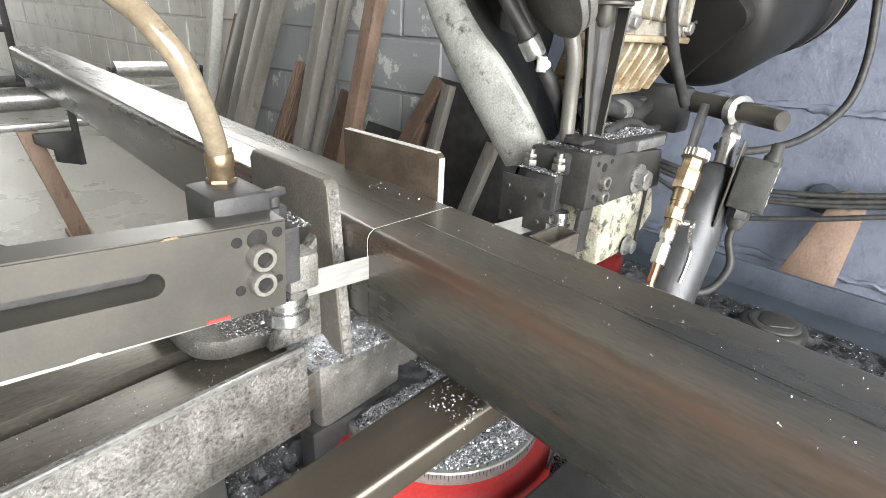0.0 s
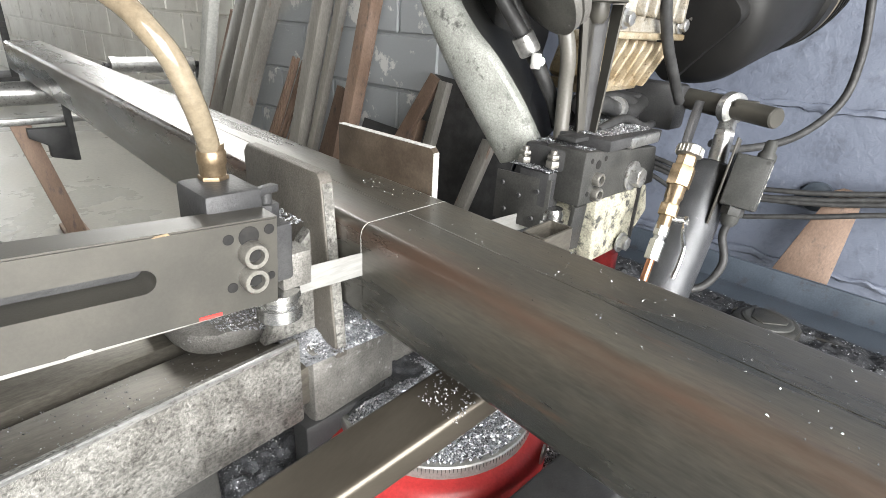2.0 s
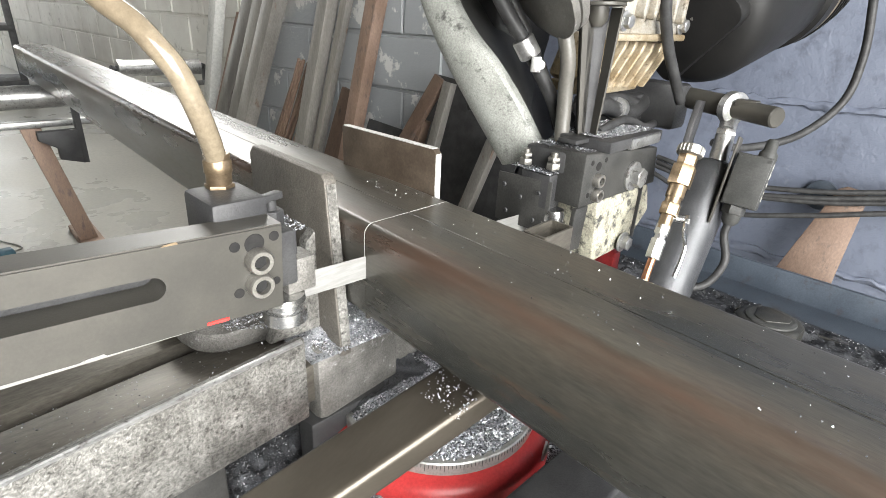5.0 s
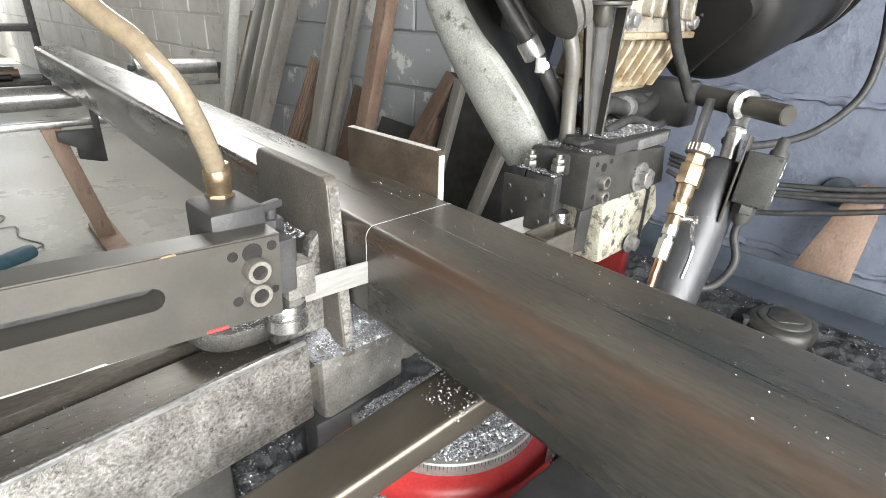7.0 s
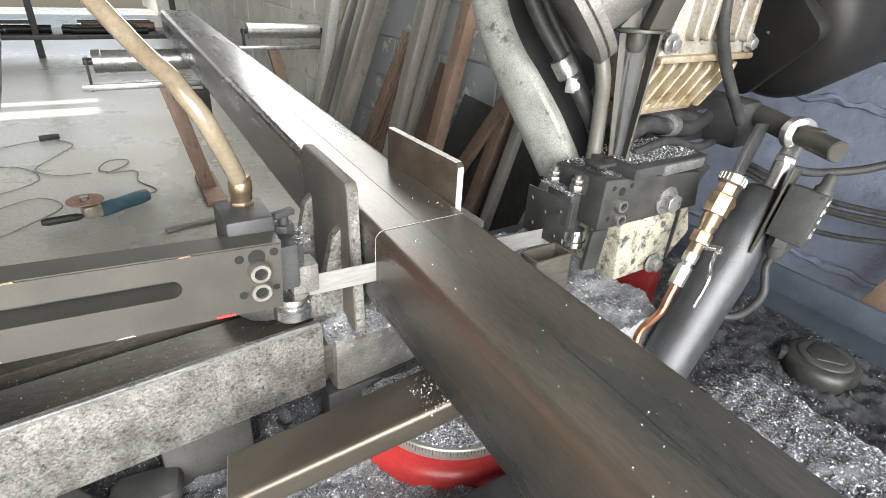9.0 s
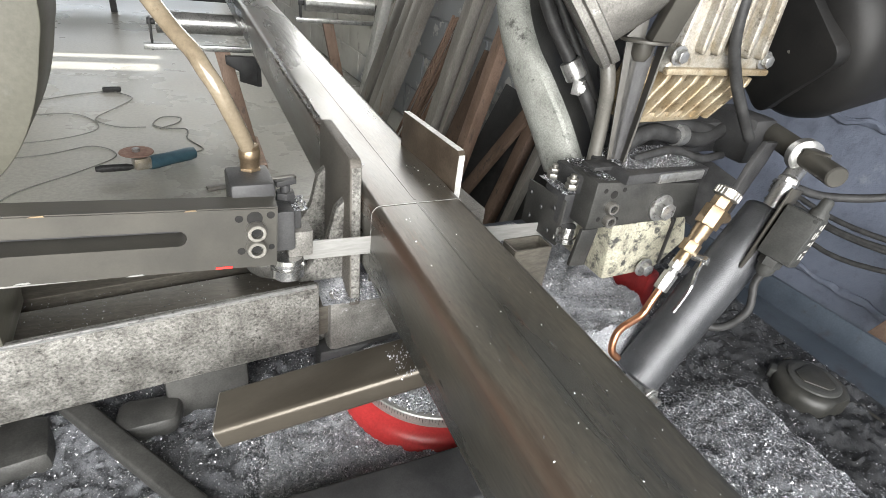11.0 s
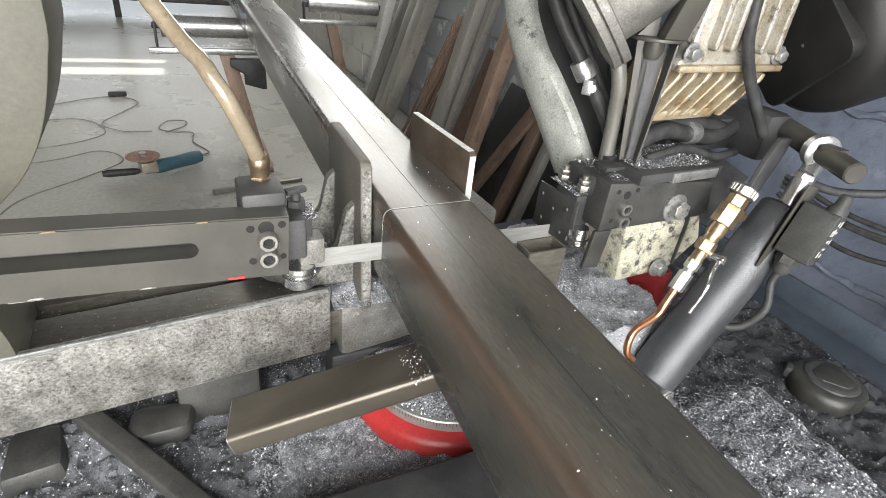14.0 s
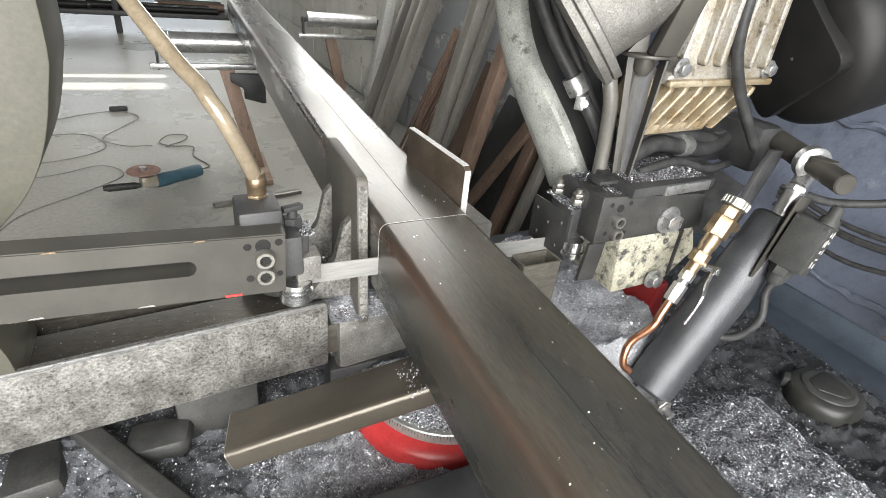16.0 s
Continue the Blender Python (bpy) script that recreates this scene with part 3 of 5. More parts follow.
# ---------------------------------------------------------------- vice and bed
def vice():
    # moving jaw: upright plate against the tube, foot and ribs behind it
    jaw = thing("vice_jaw", (-0.02, 0.15, 0.83), "cast iron sliding vice jaw dusted with chips", "vice jaw")
    up = prism([(0.026, 0.79), (0.212, 0.79), (0.212, 0.978), (0.203, 0.988), (0.053, 0.990), (0.046, 0.984)], (-0.0155, 0, 0), (0, 1, 0), Z, (1, 0, 0), 0.015, 0.003)
    part("plate", up, JAW_IRON, jaw)
    # Paler strip for chip dust and for the light on the jaw's end.
    part("dusted_end", prism([(0.0262, 0.80), (0.0272, 0.80), (0.0465, 0.980), (0.0450, 0.980)], (-0.0130, 0, 0), (0, 1, 0), Z, (1, 0, 0), 0.0105), CAST, jaw, "jaw end dusted with pale chips, light painted in")
    part("foot", prism([(-0.138, 0.20), (-0.136, 0.165), (-0.130, 0.142), (-0.119, 0.126), (-0.103, 0.117), (-0.045, 0.111), (-0.004, 0.110), (-0.004, 0.27), (-0.138, 0.27)], (0, 0, 0.785), (1, 0, 0), (0, 1, 0), Z, 0.026, 0.006), CAST_DARK, jaw)
    for y in (0.068, 0.175):
        part("rib", prism([(-0.075, 0.809), (-0.012, 0.809), (-0.012, 0.93), (-0.026, 0.915), (-0.036, 0.87)], (0, y, 0), (1, 0, 0), Z, (0, 1, 0), 0.016, 0.003), CAST, jaw)
    # fixed jaw
    fixed = thing("fixed_jaw", (0.12, 0.12, 0.85), "brown-stained flat steel fixed vice jaw plate", "vice jaw")
    d = Vector((0.113 - 0.131, 0.197 - 0.038, 0)).normalized()
    nrm = Vector((d.y, -d.x, 0))
    part("plate", prism([(0, 0.84), (0.160, 0.84), (0.160, 1.001), (0.004, 0.999), (0, 0.995)], Vector((0.131, 0.038, 0)), d, Z, -nrm, 0.010, 0.0012), JAW_PLATE, fixed)
    # Light falling on the worn end is put into this pale strip.
    part("worn_end", prism([(-0.0012, 0.845), (0.0004, 0.845), (0.0004, 0.994), (-0.0008, 0.994)], Vector((0.131, 0.038, 0)) - nrm * 0.0008, d, Z, -nrm, 0.0084), BURR, fixed, "worn end of the jaw plate, light on it painted in")
    part("worn_top", prism([(0.005, 0.9985), (0.158, 1.0005), (0.158, 1.0016), (0.005, 0.9998)], Vector((0.131, 0.038, 0)) - nrm * 0.0008, d, Z, -nrm, 0.0084), BURR, fixed, "bright worn top of the jaw plate")
    part("bracket", block((0.165, 0.13, 0.83), (0.07, 0.10, 0.12), 4, 0.004), CAST_DARK, fixed)


vice()


def bed():
    base = thing("saw_bed", (-0.2, 0.1, 0.70), "cast iron saw bed with slide rails, covered in chips", "saw bed")
    a, b = Vector((-0.054, 0.030, 0)), Vector((-0.85, -0.058, 0))
    d = (a - b).normalized()
    n = Vector((-d.y, d.x, 0))
    part("front_rail", prism([(0, 0.728), (0, 0.829), (0.010, 0.829), (0.014, 0.79), (0.045, 0.785), (0.045, 0.728)], b, n, Z, d, (a - b).length, 0.003), CAST, base, "pale worn cast iron rail")
    part("worn_edge", prism([(-0.0006, 0.8255), (-0.0006, 0.8284), (0.0008, 0.8296), (0.0030, 0.8296), (0.0030, 0.8255)], b, n, Z, d, (a - b).length - 0.004), CHROME, base, "bright worn edge of the rail")
    part("slide", prism([(0.012, 0.735), (0.012, 0.783), (0.125, 0.783), (0.125, 0.735), (0.150, 0.735), (0.150, 0.783), (0.26, 0.783), (0.26, 0.72)], b, n, Z, d, (a - b).length + 0.02, 0.002), MACHINED, base, "smooth dark machined slideway")
    part("end_block", prism([(0, 0), (0.125, 0.016), (0.12, 0.07), (0, 0.055)], (-0.040, 0.034, 0.70), (1, 0, 0), (0, 1, 0), Z, 0.102, 0.010), CAST_DARK, base)
    part("table", block((0.05, 0.19, 0.735), (0.20, 0.24, 0.09), TURN, 0.004), CAST_DARK, base)
    part("apron", block((0.012, 0.050, 0.662), (0.13, 0.03, 0.10), TURN, 0.004), DARK, base)
    part("web", block((-0.20, 0.10, 0.66), (0.10, 0.14, 0.12), TURN, 0.006), DARK_SPECKLED, base)
    part("lug", prism([(-0.31, 0), (-0.235, 0.004), (-0.228, 0.05), (-0.30, 0.055)], (0, -0.012, 0.655), (1, 0, 0), (0, 1, 0), Z, 0.032, 0.012), DARK_SPECKLED, base)
    part("foot", prism([(-0.43, -0.02), (-0.365, -0.01), (-0.375, 0.06), (-0.43, 0.06)], (0, 0, 0.63), (1, 0, 0), (0, 1, 0), Z, 0.045, 0.014), DARK_SPECKLED, base)
    part("brace", prism(round_rect(0.026, 0.018, 0.004, 3), (-0.352, 0.048, 0.69), Vector((0.78, 0.62, 0)), Vector((0.12, -0.15, 0.98)), Vector((0.155, -0.195, -0.035)).normalized(), 0.27), DARK_SPECKLED, base)


bed()


def turntable():
    t = thing("turntable", (0.07, 0.02, 0.60), "red round saw turntable with a steel degree ring", "turntable")
    c = Vector((0.108, -0.004, 0))
    part("drum", turned(c + Z * 0.60, c + Z * 0.70, [(0, 0.136), (0.006, 0.142), (0.066, 0.142), (0.074, 0.140), (0.082, 0.132), (0.087, 0.119)], 96), RED, t)
    ring = part("degree_ring", turned(c + Z * 0.684, c + Z * 0.73, [(0, 0.1205), (0.0165, 0.1205), (0.018, 0.119), (0.0185, 0.104)], 96), LABEL, t, "grimy silver ring with engraved degree marks")
    marks = bmesh.new()
    for k in range(90):
        a = radians(180 + k * 2)
        long = 0.0085 if k % 5 == 0 else 0.005
        p = c + Vector((math.cos(a), math.sin(a), 0)) * 0.1206 + Z * 0.7005
        marks = joined(marks, block(p - Z * long / 2, (0.0006, 0.0006, long), math.degrees(a), 0))
    part("scale_marks", marks, DARK, ring)
    a = radians(-72)
    o, w = Vector((math.cos(a), math.sin(a), 0)), Vector((-math.sin(a), math.cos(a), 0))
    part("pointer", prism([(-0.008, 0.0), (0.008, 0.0), (0.008, 0.012), (0, 0.024), (-0.008, 0.012)], c + o * 0.141 + Z * 0.668, w, Z, o, 0.003, 0.0006), CHROME, t, "small steel pointer on the red drum")


turntable()


def spacers():
    a, b = Vector((0.075, -0.152, 0.826)), Vector((-0.191, -0.100, 0.736))
    d = (a - b).normalized()
    n = Vector((-d.y, d.x, 0)).normalized()
    up = d.cross(n) if d.cross(n).z > 0 else n.cross(d)
    o, i = round_rect(0.062, 0.030, 0.0065, 6, 0.031, -0.002), round_rect(0.056, 0.024, 0.003, 6, 0.031, -0.002)
    s = thing("short_tube", b, "brown oily short rectangular steel tube under the clamped tube", "steel tube")
    part("section", hollow(o, i, b, n, up, d, (a - b).length), OILED, s)
    part("sawn_end", hollow(o, i, b - d * 0.0008, n, up, d, 0.0012), CAP, s, "bare sawn end of the tube")
    a2, b2 = Vector((0.30, -0.205, 0.695)), Vector((-0.20, -0.212, 0.695))
    d2 = (a2 - b2).normalized()
    n2 = Vector((-d2.y, d2.x, 0))
    s2 = thing("base_beam", b2, "dark oily steel beam of the saw base", "beam")
    part("section", prism(round_rect(0.07, 0.05, 0.005, 3), b2, n2, Z, d2, (a2 - b2).length), DARK, s2)
    st = thing("stub_tube", (0.165, -0.1, 0.80), "short open-ended brown rectangular tube stub", "steel tube")
    part("section", hollow(round_rect(0.05, 0.028, 0.003, 3), round_rect(0.045, 0.023, 0.002, 3), (0.150, -0.104, 0.78), S, N, Z, 0.165), MACHINED, st)


spacers()


# ---------------------------------------------------------------- the saw's bow, which sinks through the cut
bow = thing("bandsaw_bow", PIVOT, "grimy grey bandsaw bow with motor, gearbox and blade guides", "bandsaw")


def socket_screw(centre, out, r, parent):
    """A socket head screw standing out of a face."""
    c, o = Vector(centre), Vector(out).normalized()
    head = part("screw", turned(c, c + o, [(0, r), (r * 0.85, r), (r, r * 0.9), (r * 1.0, r * 0.60), (r * 0.35, r * 0.56)], 32), CAP, parent, "worn socket head cap screw")
    # The socket's inner shade is put into this black plug.
    part("socket", rod(c + o * r * 0.34, c + o * r * 0.62, r * 0.54, None, 6), PIT, head)


def hex_bolt(centre, out, r, parent, mat=None):
    c, o = Vector(centre), Vector(out).normalized()
    b = part("bolt", joined(rod(c, c + o * r * 0.25, r * 1.45, None, 28, 0.0004), hex_nut(c + o * r * 0.25, c + o * r * 1.2, r)), mat or CHROME, parent)
    return b


# A black disc on the face; its colour stands for the hole's shade.
def hole(centre, out, r, parent, name="hole"):
    c, o = Vector(centre), Vector(out).normalized()
    part(name, joined(turned(c, c + o, [(0, r * 1.25), (0.0004, r * 1.2), (0.0005, r)], 24), ), PIT, parent)


def left_guide():
    face = Vector((-0.135, -0.0605, 0))
    d = Vector((math.cos(radians(0.5)), math.sin(radians(0.5)), 0))
    n = Vector((-d.y, d.x, 0))
    tilt = -0.042                                  # the arm falls a little towards the blade
    u = (d + Z * tilt).normalized()
    v = (Z - u * Z.dot(u)).normalized()

    def p(a, b, out=0.0):
        return face + Z * 0.9595 + u * a + v * b - n * out

    # arm with its long slot: four bars round an opening
    slot_l, slot_r = -0.36, -0.068
    outline = [(-0.40, -0.036), (0.020, -0.036), (0.020, 0.0295), (-0.40, 0.0295)]
    bm = bmesh.new()
    slot = [(slot_r + 0.0080 * math.sin(radians(k)), 0.001 - 0.0080 * math.cos(radians(k))) for k in range(0, 181, 20)]
    slot = slot + [(slot_l, 0.009), (slot_l, -0.007)]
    rows = []
    for depth in (0.0, 0.026):
        o = [bm.verts.new(p(a, b) + n * depth) for a, b in outline]
        s = [bm.verts.new(p(a, b) + n * depth) for a, b in slot]
        rows.append((o, s))
        edges = [bm.edges.new((o[k], o[(k + 1) % 4])) for k in range(4)] + [bm.edges.new((s[k], s[(k + 1) % len(s)])) for k in range(len(s))]
        bmesh.ops.triangle_fill(bm, edges=edges, use_beauty=True)
    (o0, s0), (o1, s1) = rows
    for r0, r1 in ((o0, o1), (s0, s1)):
        for k in range(len(r0)):
            j = (k + 1) % len(r0)
            bm.faces.new((r0[k], r0[j], r1[j], r1[k]))
    bmesh.ops.recalc_face_normals(bm, faces=bm.faces)
    rim = [e for e in bm.edges if e.is_manifold and len(e.link_faces) == 2 and e.calc_face_angle(0) > 1.0 and all(v in o0 for v in e.verts)]
    bmesh.ops.bevel(bm, geom=rim, offset=0.0012, segments=2, affect="EDGES")
    arm = part("guide_arm", bm, BLACK_OXIDE, bow, "blackened flat steel guide arm with a long slot")
    # Dark backing, added so that the slot looks shaded inside.
    part("slide_bar", prism([(-0.37, -0.012), (-0.058, -0.012), (-0.058, 0.014), (-0.37, 0.014)], p(0, 0) + n * 0.0265, u, v, n, 0.012), DARK, arm, "added dark backing behind the slot")
    socket_screw(p(0.000, 0.0065), -n, 0.0092, arm)
    socket_screw(p(0.000, -0.0118), -n, 0.0092, arm)
    for a, b, r in ((-0.015, 0.0185, 0.0030), (0.0135, 0.0215, 0.0030), (-0.0135, -0.0165, 0.0030), (0.0145, -0.0135, 0.0024), (-0.001, 0.0185, 0.0058)):
        hole(p(a, b), -n, r, arm)
    part("red_mark", prism([(-0.037, -0.0345), (-0.022, -0.0345), (-0.022, -0.0325), (-0.037, -0.0325)], p(0, 0, 0.0008), u, v, n, 0.004), RED_MARK, arm, "small glowing red strip")
    rnd = random.Random(8)
    for k in range(9):
        a0, long = rnd.uniform(-0.33, -0.03), rnd.uniform(0.004, 0.020)
        b0 = rnd.choice((-0.0355, -0.0345, -0.030, 0.0280))
        part("scuff", prism([(a0, b0), (a0 + long, b0 + 0.0003), (a0 + long * 0.9, b0 + 0.0018), (a0 + long * 0.2, b0 + 0.0012)], p(0, 0, 0.0005), u, v, n, 0.0006), BRASS if k % 2 else CHROME, arm, "bare worn scuff")
    # guide block behind the arm with the bearing rollers
    blk = part("guide_block", joined(block(at(-0.112, -0.026, 0.952), (0.030, 0.030, 0.046), TURN, 0.003), block(at(-0.100, -0.010, 0.948), (0.026, 0.030, 0.040), TURN, 0.003)), DARK, bow, "oily black guide block caked with chips")
    part("guide_insert", block(at(-0.090, -0.022, 0.931), (0.026, 0.024, 0.030), TURN, 0.002), CAST_DARK, blk, "worn steel guide insert")
    axis = (-0.103, -0.026)
    part("bearing", joined(turned(at(*axis, 0.9165), at(*axis, 0.89), [(0, 0.0120), (0.001, 0.0165), (0.006, 0.0172), (0.007, 0.0150)], 40),
                           turned(at(*axis, 0.9100), at(*axis, 0.88), [(0, 0.0148), (0.0065, 0.0148)], 40),
                           turned(at(*axis, 0.9040), at(*axis, 0.87), [(0, 0.0148), (0.001, 0.0180), (0.0115, 0.0180), (0.0130, 0.0165), (0.0132, 0.010)], 40)), BRIGHT, blk, "bright steel guide bearing")
    part("adjuster", joined(hex_nut(at(-0.100, -0.008, 0.966), at(-0.100, -0.008, 0.982), 0.010), rod(at(-0.100, -0.008, 0.980), at(-0.100, -0.008, 0.990), 0.005), block(at(-0.100, -0.008, 0.992), (0.022, 0.008, 0.006), 20, 0.001)), DARK, blk)
    # coolant fitting and hose
    top = part("hose_block", block(at(-0.134, -0.006, 0.982), (0.042, 0.050, 0.040), TURN, 0.004), DARK, bow)
    f0 = at(-0.131, 0.008, 0.999)
    part("fitting", joined(hex_nut(f0, f0 + Z * 0.006, 0.0108), turned(f0 + Z * 0.005, f0 + Z * 0.05, [(0, 0.0085), (0.002, 0.0094), (0.009, 0.0094), (0.010, 0.0102), (0.018, 0.0102), (0.0195, 0.0092), (0.023, 0.0096), (0.024, 0.0088)], 36)), BRASS, top, "brass hose fitting")
    h0 = f0 + Z * 0.022
    part("hose", pipe([h0, Vector((-0.138, -0.006, 1.041)), Vector((-0.147, -0.013, 1.065)), Vector((-0.156, -0.015, 1.087)), Vector((-0.165, -0.009, 1.102)), Vector((-0.173, 0.002, 1.115)), Vector((-0.189, 0.020, 1.132)), Vector((-0.227, 0.066, 1.182))], 0.0078, 24, 10), HOSE, bow, "amber translucent plastic coolant hose")
    # idler wheel housing at the arm's far end
    prof = [(-0.36, 1.34), (-0.270, 1.34), (-0.269, 1.16), (-0.276, 1.11), (-0.291, 1.06), (-0.313, 1.02), (-0.345, 0.985), (-0.372, 0.95), (-0.375, 0.90), (-0.366, 0.85), (-0.366, 0.82), (-0.378, 0.795), (-0.46, 0.78), (-0.62, 0.84), (-0.66, 1.0), (-0.62, 1.34)]
    round_prof = [(v.x - 0.008, v.y) for v in smooth_line([(x, z, 0) for x, z in prof[1:13]], 5)] + prof[13:] + prof[:1]
    part("wheel_housing", prism(round_prof, N * 0.012, S, Z, N, 0.11, 0.0015), HOUSING, bow, "dull grey-green idler wheel housing")
    # blade, twisted upright between the guides
    l, r = at(-0.36, 0, 0.9135), at(0.45, 0, 0.8785)
    u2 = (r - l).normalized()
    v2 = Z - u2 * Z.dot(u2)
    part("blade", prism([(0, -0.0115), (1, -0.0115), (1, 0.0125), (0, 0.0125)], l - N * 0.0005, (r - l), v2, N, 0.001), BLADE, bow, "bright worn saw blade band")


left_guide()


def right_guide():
    d = Vector((math.cos(radians(0.5)), math.sin(radians(0.5)), 0))
    n = Vector((-d.y, d.x, 0))
    p0 = Vector((0.295, -0.063, 0))

    def p(a, z, deep=0.0):
        return p0 + d * a + n * deep + Z * z

    arm = part("guide_bracket", prism([(-0.030, 0.926), (-0.030, 0.992), (0.148, 0.981), (0.160, 0.929)], p(0, 0), d, Z, n, 0.055, 0.002), DARK_SPECKLED, bow, "blackened right guide bracket")
    socket_screw(p(0.0, 0.957), -n, 0.0085, arm)
    socket_screw(p(0.002, 0.938), -n, 0.0085, arm)
    hex_bolt(p(0.089, 0.949), -n, 0.0135, arm)
    for a, z, r in ((-0.014, 0.980, 0.0026), (0.016, 0.980, 0.0026), (0.001, 0.974, 0.0045), (-0.014, 0.940, 0.0026), (0.017, 0.938, 0.0026)):
        hole(p(a, z), -n, r, arm)
    part("top_plate", block(p(0.080, 0.996, 0.034), (0.15, 0.075, 0.014), 4, 0.002), DARK, arm)
    part("worn_pad", block(p(0.105, 0.994, 0.006), (0.085, 0.02, 0.014), 4, 0.002), CHROME, arm, "scraped bright steel pad")
    # guide holder in front of the blade
    hold = part("guide_holder", joined(block((0.262, -0.006, 0.938), (0.028, 0.044, 0.045), TURN, 0.003), block((0.290, -0.006, 0.975), (0.055, 0.06, 0.028), TURN, 0.004)), DARK, bow, "oily guide holder caked with chips")
    guard = prism([(0, 0.886), (0.080, 0.886), (0.080, 0.953), (0, 0.950)], (0.2435, 0.048, 0), Vector((0.006, -0.078, 0)).normalized(), Z, (1, 0.1, 0), 0.003, 0.0008)
    part("guard_plate", guard, DARK_SPECKLED, hold, "small dark sheet metal guard")
    for y, z in ((0.036, 0.936), (0.010, 0.925), (-0.016, 0.936), (0.030, 0.902), (-0.012, 0.900)):
        c = Vector((0.2415 + (0.048 - y) * 0.077, y, z))
        part("rivet", rod(c, c - Vector((0.002, 0, 0)), 0.0034, 0.0026, 12), DARK, hold)
    for y, z in ((0.018, 0.962), (-0.024, 0.965)):
        c = Vector((0.258, y, z))
        part("stud", joined(rod(c, c + Z * 0.022, 0.0042), hex_nut(c + Z * 0.002, c + Z * 0.010, 0.0088), hex_nut(c + Z * 0.012, c + Z * 0.017, 0.0078)), CAP, hold)
    part("roller", turned((0.262, -0.032, 0.917), (0.262, -0.032, 0.882), [(0, 0.012), (0.006, 0.0135), (0.014, 0.0135), (0.015, 0.0155), (0.022, 0.0155), (0.023, 0.01)], 32), BRIGHT, hold)
    part("lower_tab", prism([(-0.034, 0.872), (-0.008, 0.870), (-0.002, 0.926), (-0.028, 0.926)], p(-0.006, 0), d, Z, n, 0.006, 0.001), DARK_SPECKLED, hold)
    # cream lower casting
    low = part("lower_casting", prism([(0.03, 0.835), (0.02, 0.925), (0.155, 0.927), (0.172, 0.885), (0.125, 0.84)], p(0, 0, 0.004), d, Z, n, 0.10, 0.006), CREAM, bow, "cream painted casting smeared with black grease")
    hex_bolt(p(0.098, 0.852), -n, 0.010, low)
    part("groove", block(p(0.128, 0.89, 0.003), (0.003, 0.006, 0.075), 4, 0.0), DARK, low)


right_guide()


def bow_frame():
    # sweeping cast arm
    edge = [Vector(v) - SHIFT for v in ((0.289, 0.084, 0.942), (0.273, 0.126, 1.000), (0.252, 0.157, 1.056), (0.240, 0.182, 1.100), (0.237, 0.214, 1.150), (0.240, 0.25, 1.22), (0.25, 0.30, 1.36))]
    wide = [Vector(v) for v in ((0.014, -0.056, 0.030), (0.008, -0.070, 0.028), (0.008, -0.070, 0.020), (0.012, -0.060, 0.008), (0.014, -0.052, 0.002), (0.014, -0.052, 0.0), (0.014, -0.052, 0.0))]
    line, across = smooth_line(edge, 6), smooth_line(wide, 6)
    back = Vector((0.86, 0.42, 0.28)).normalized()
    bm, rings = bmesh.new(), []
    for c, w in zip(line, across):
        lift = -back * 0.006
        rings.append([bm.verts.new(v) for v in (c + back * 0.02, c + back * 0.004, c + w * 0.06, c + w * 0.3 + lift, c + w * 0.7 + lift, c + w * 0.95, c + w + back * 0.005, c + w + back * 0.02)])
    for a, b in zip(rings, rings[1:]):
        for j in range(8):
            bm.faces.new((a[j], a[(j + 1) % 8], b[(j + 1) % 8], b[j]))
    bm.faces.new(rings[0][::-1])
    bm.faces.new(rings[-1])
    bmesh.ops.recalc_face_normals(bm, faces=bm.faces)
    cast = part("cast_arm", bm, BOW_PAINT, bow, "sweeping chalky grey cast bow arm")
    bm, rings = bmesh.new(), []
    for k, (c, w) in enumerate(zip(line, across)):
        deep = 0.07 + 0.11 * min(1.0, k / 14)
        rings.append([bm.verts.new(v) for v in (c + w * 0.08 + back * 0.021, c + w * 0.92 + back * 0.021, c + w * 0.80 + back * deep, c + w * 0.08 + back * deep)])
    for a, b in zip(rings, rings[1:]):
        for j in range(4):
            bm.faces.new((a[j], a[(j + 1) % 4], b[(j + 1) % 4], b[j]))
    bm.faces.new(rings[0][::-1])
    bm.faces.new(rings[-1])
    bmesh.ops.recalc_face_normals(bm, faces=bm.faces)
    part("arm_web", bm, DARK_SPECKLED, cast, "dark inner web of the bow arm")
    bm, rings, out = bmesh.new(), [], Vector((0.88, 0.42, 0.10)).normalized()
    for c, w in zip(line, across):
        p0 = c + w * 0.93 + back * 0.008
        rings.append([bm.verts.new(v) for v in (p0, p0 + out * 0.13, p0 + out * 0.13 + back * 0.01 + w * -0.2, p0 + back * 0.012 - w * 0.2)])
    for a, b in zip(rings, rings[1:]):
        for j in range(4):
            bm.faces.new((a[j], a[(j + 1) % 4], b[(j + 1) % 4], b[j]))
    bm.faces.new(rings[0][::-1])
    bm.faces.new(rings[-1])
    bmesh.ops.recalc_face_normals(bm, faces=bm.faces)
    part("side_web", bm, DARK, cast, "black side of the bow casting")
    # drive hub with its flange
    a = Vector((0.232, 0.057, 1.172))
    b = a + Vector((0.66, -0.38, 0.65))
    hub = part("drive_hub", turned(a, b, [(0, 0.080), (0.004, 0.092), (0.012, 0.092), (0.013, 0.088), (0.015, 0.092), (0.024, 0.092), (0.027, 0.070), (0.16, 0.066)], 48), CAST_DARK, bow, "dark round drive hub with a double flange")
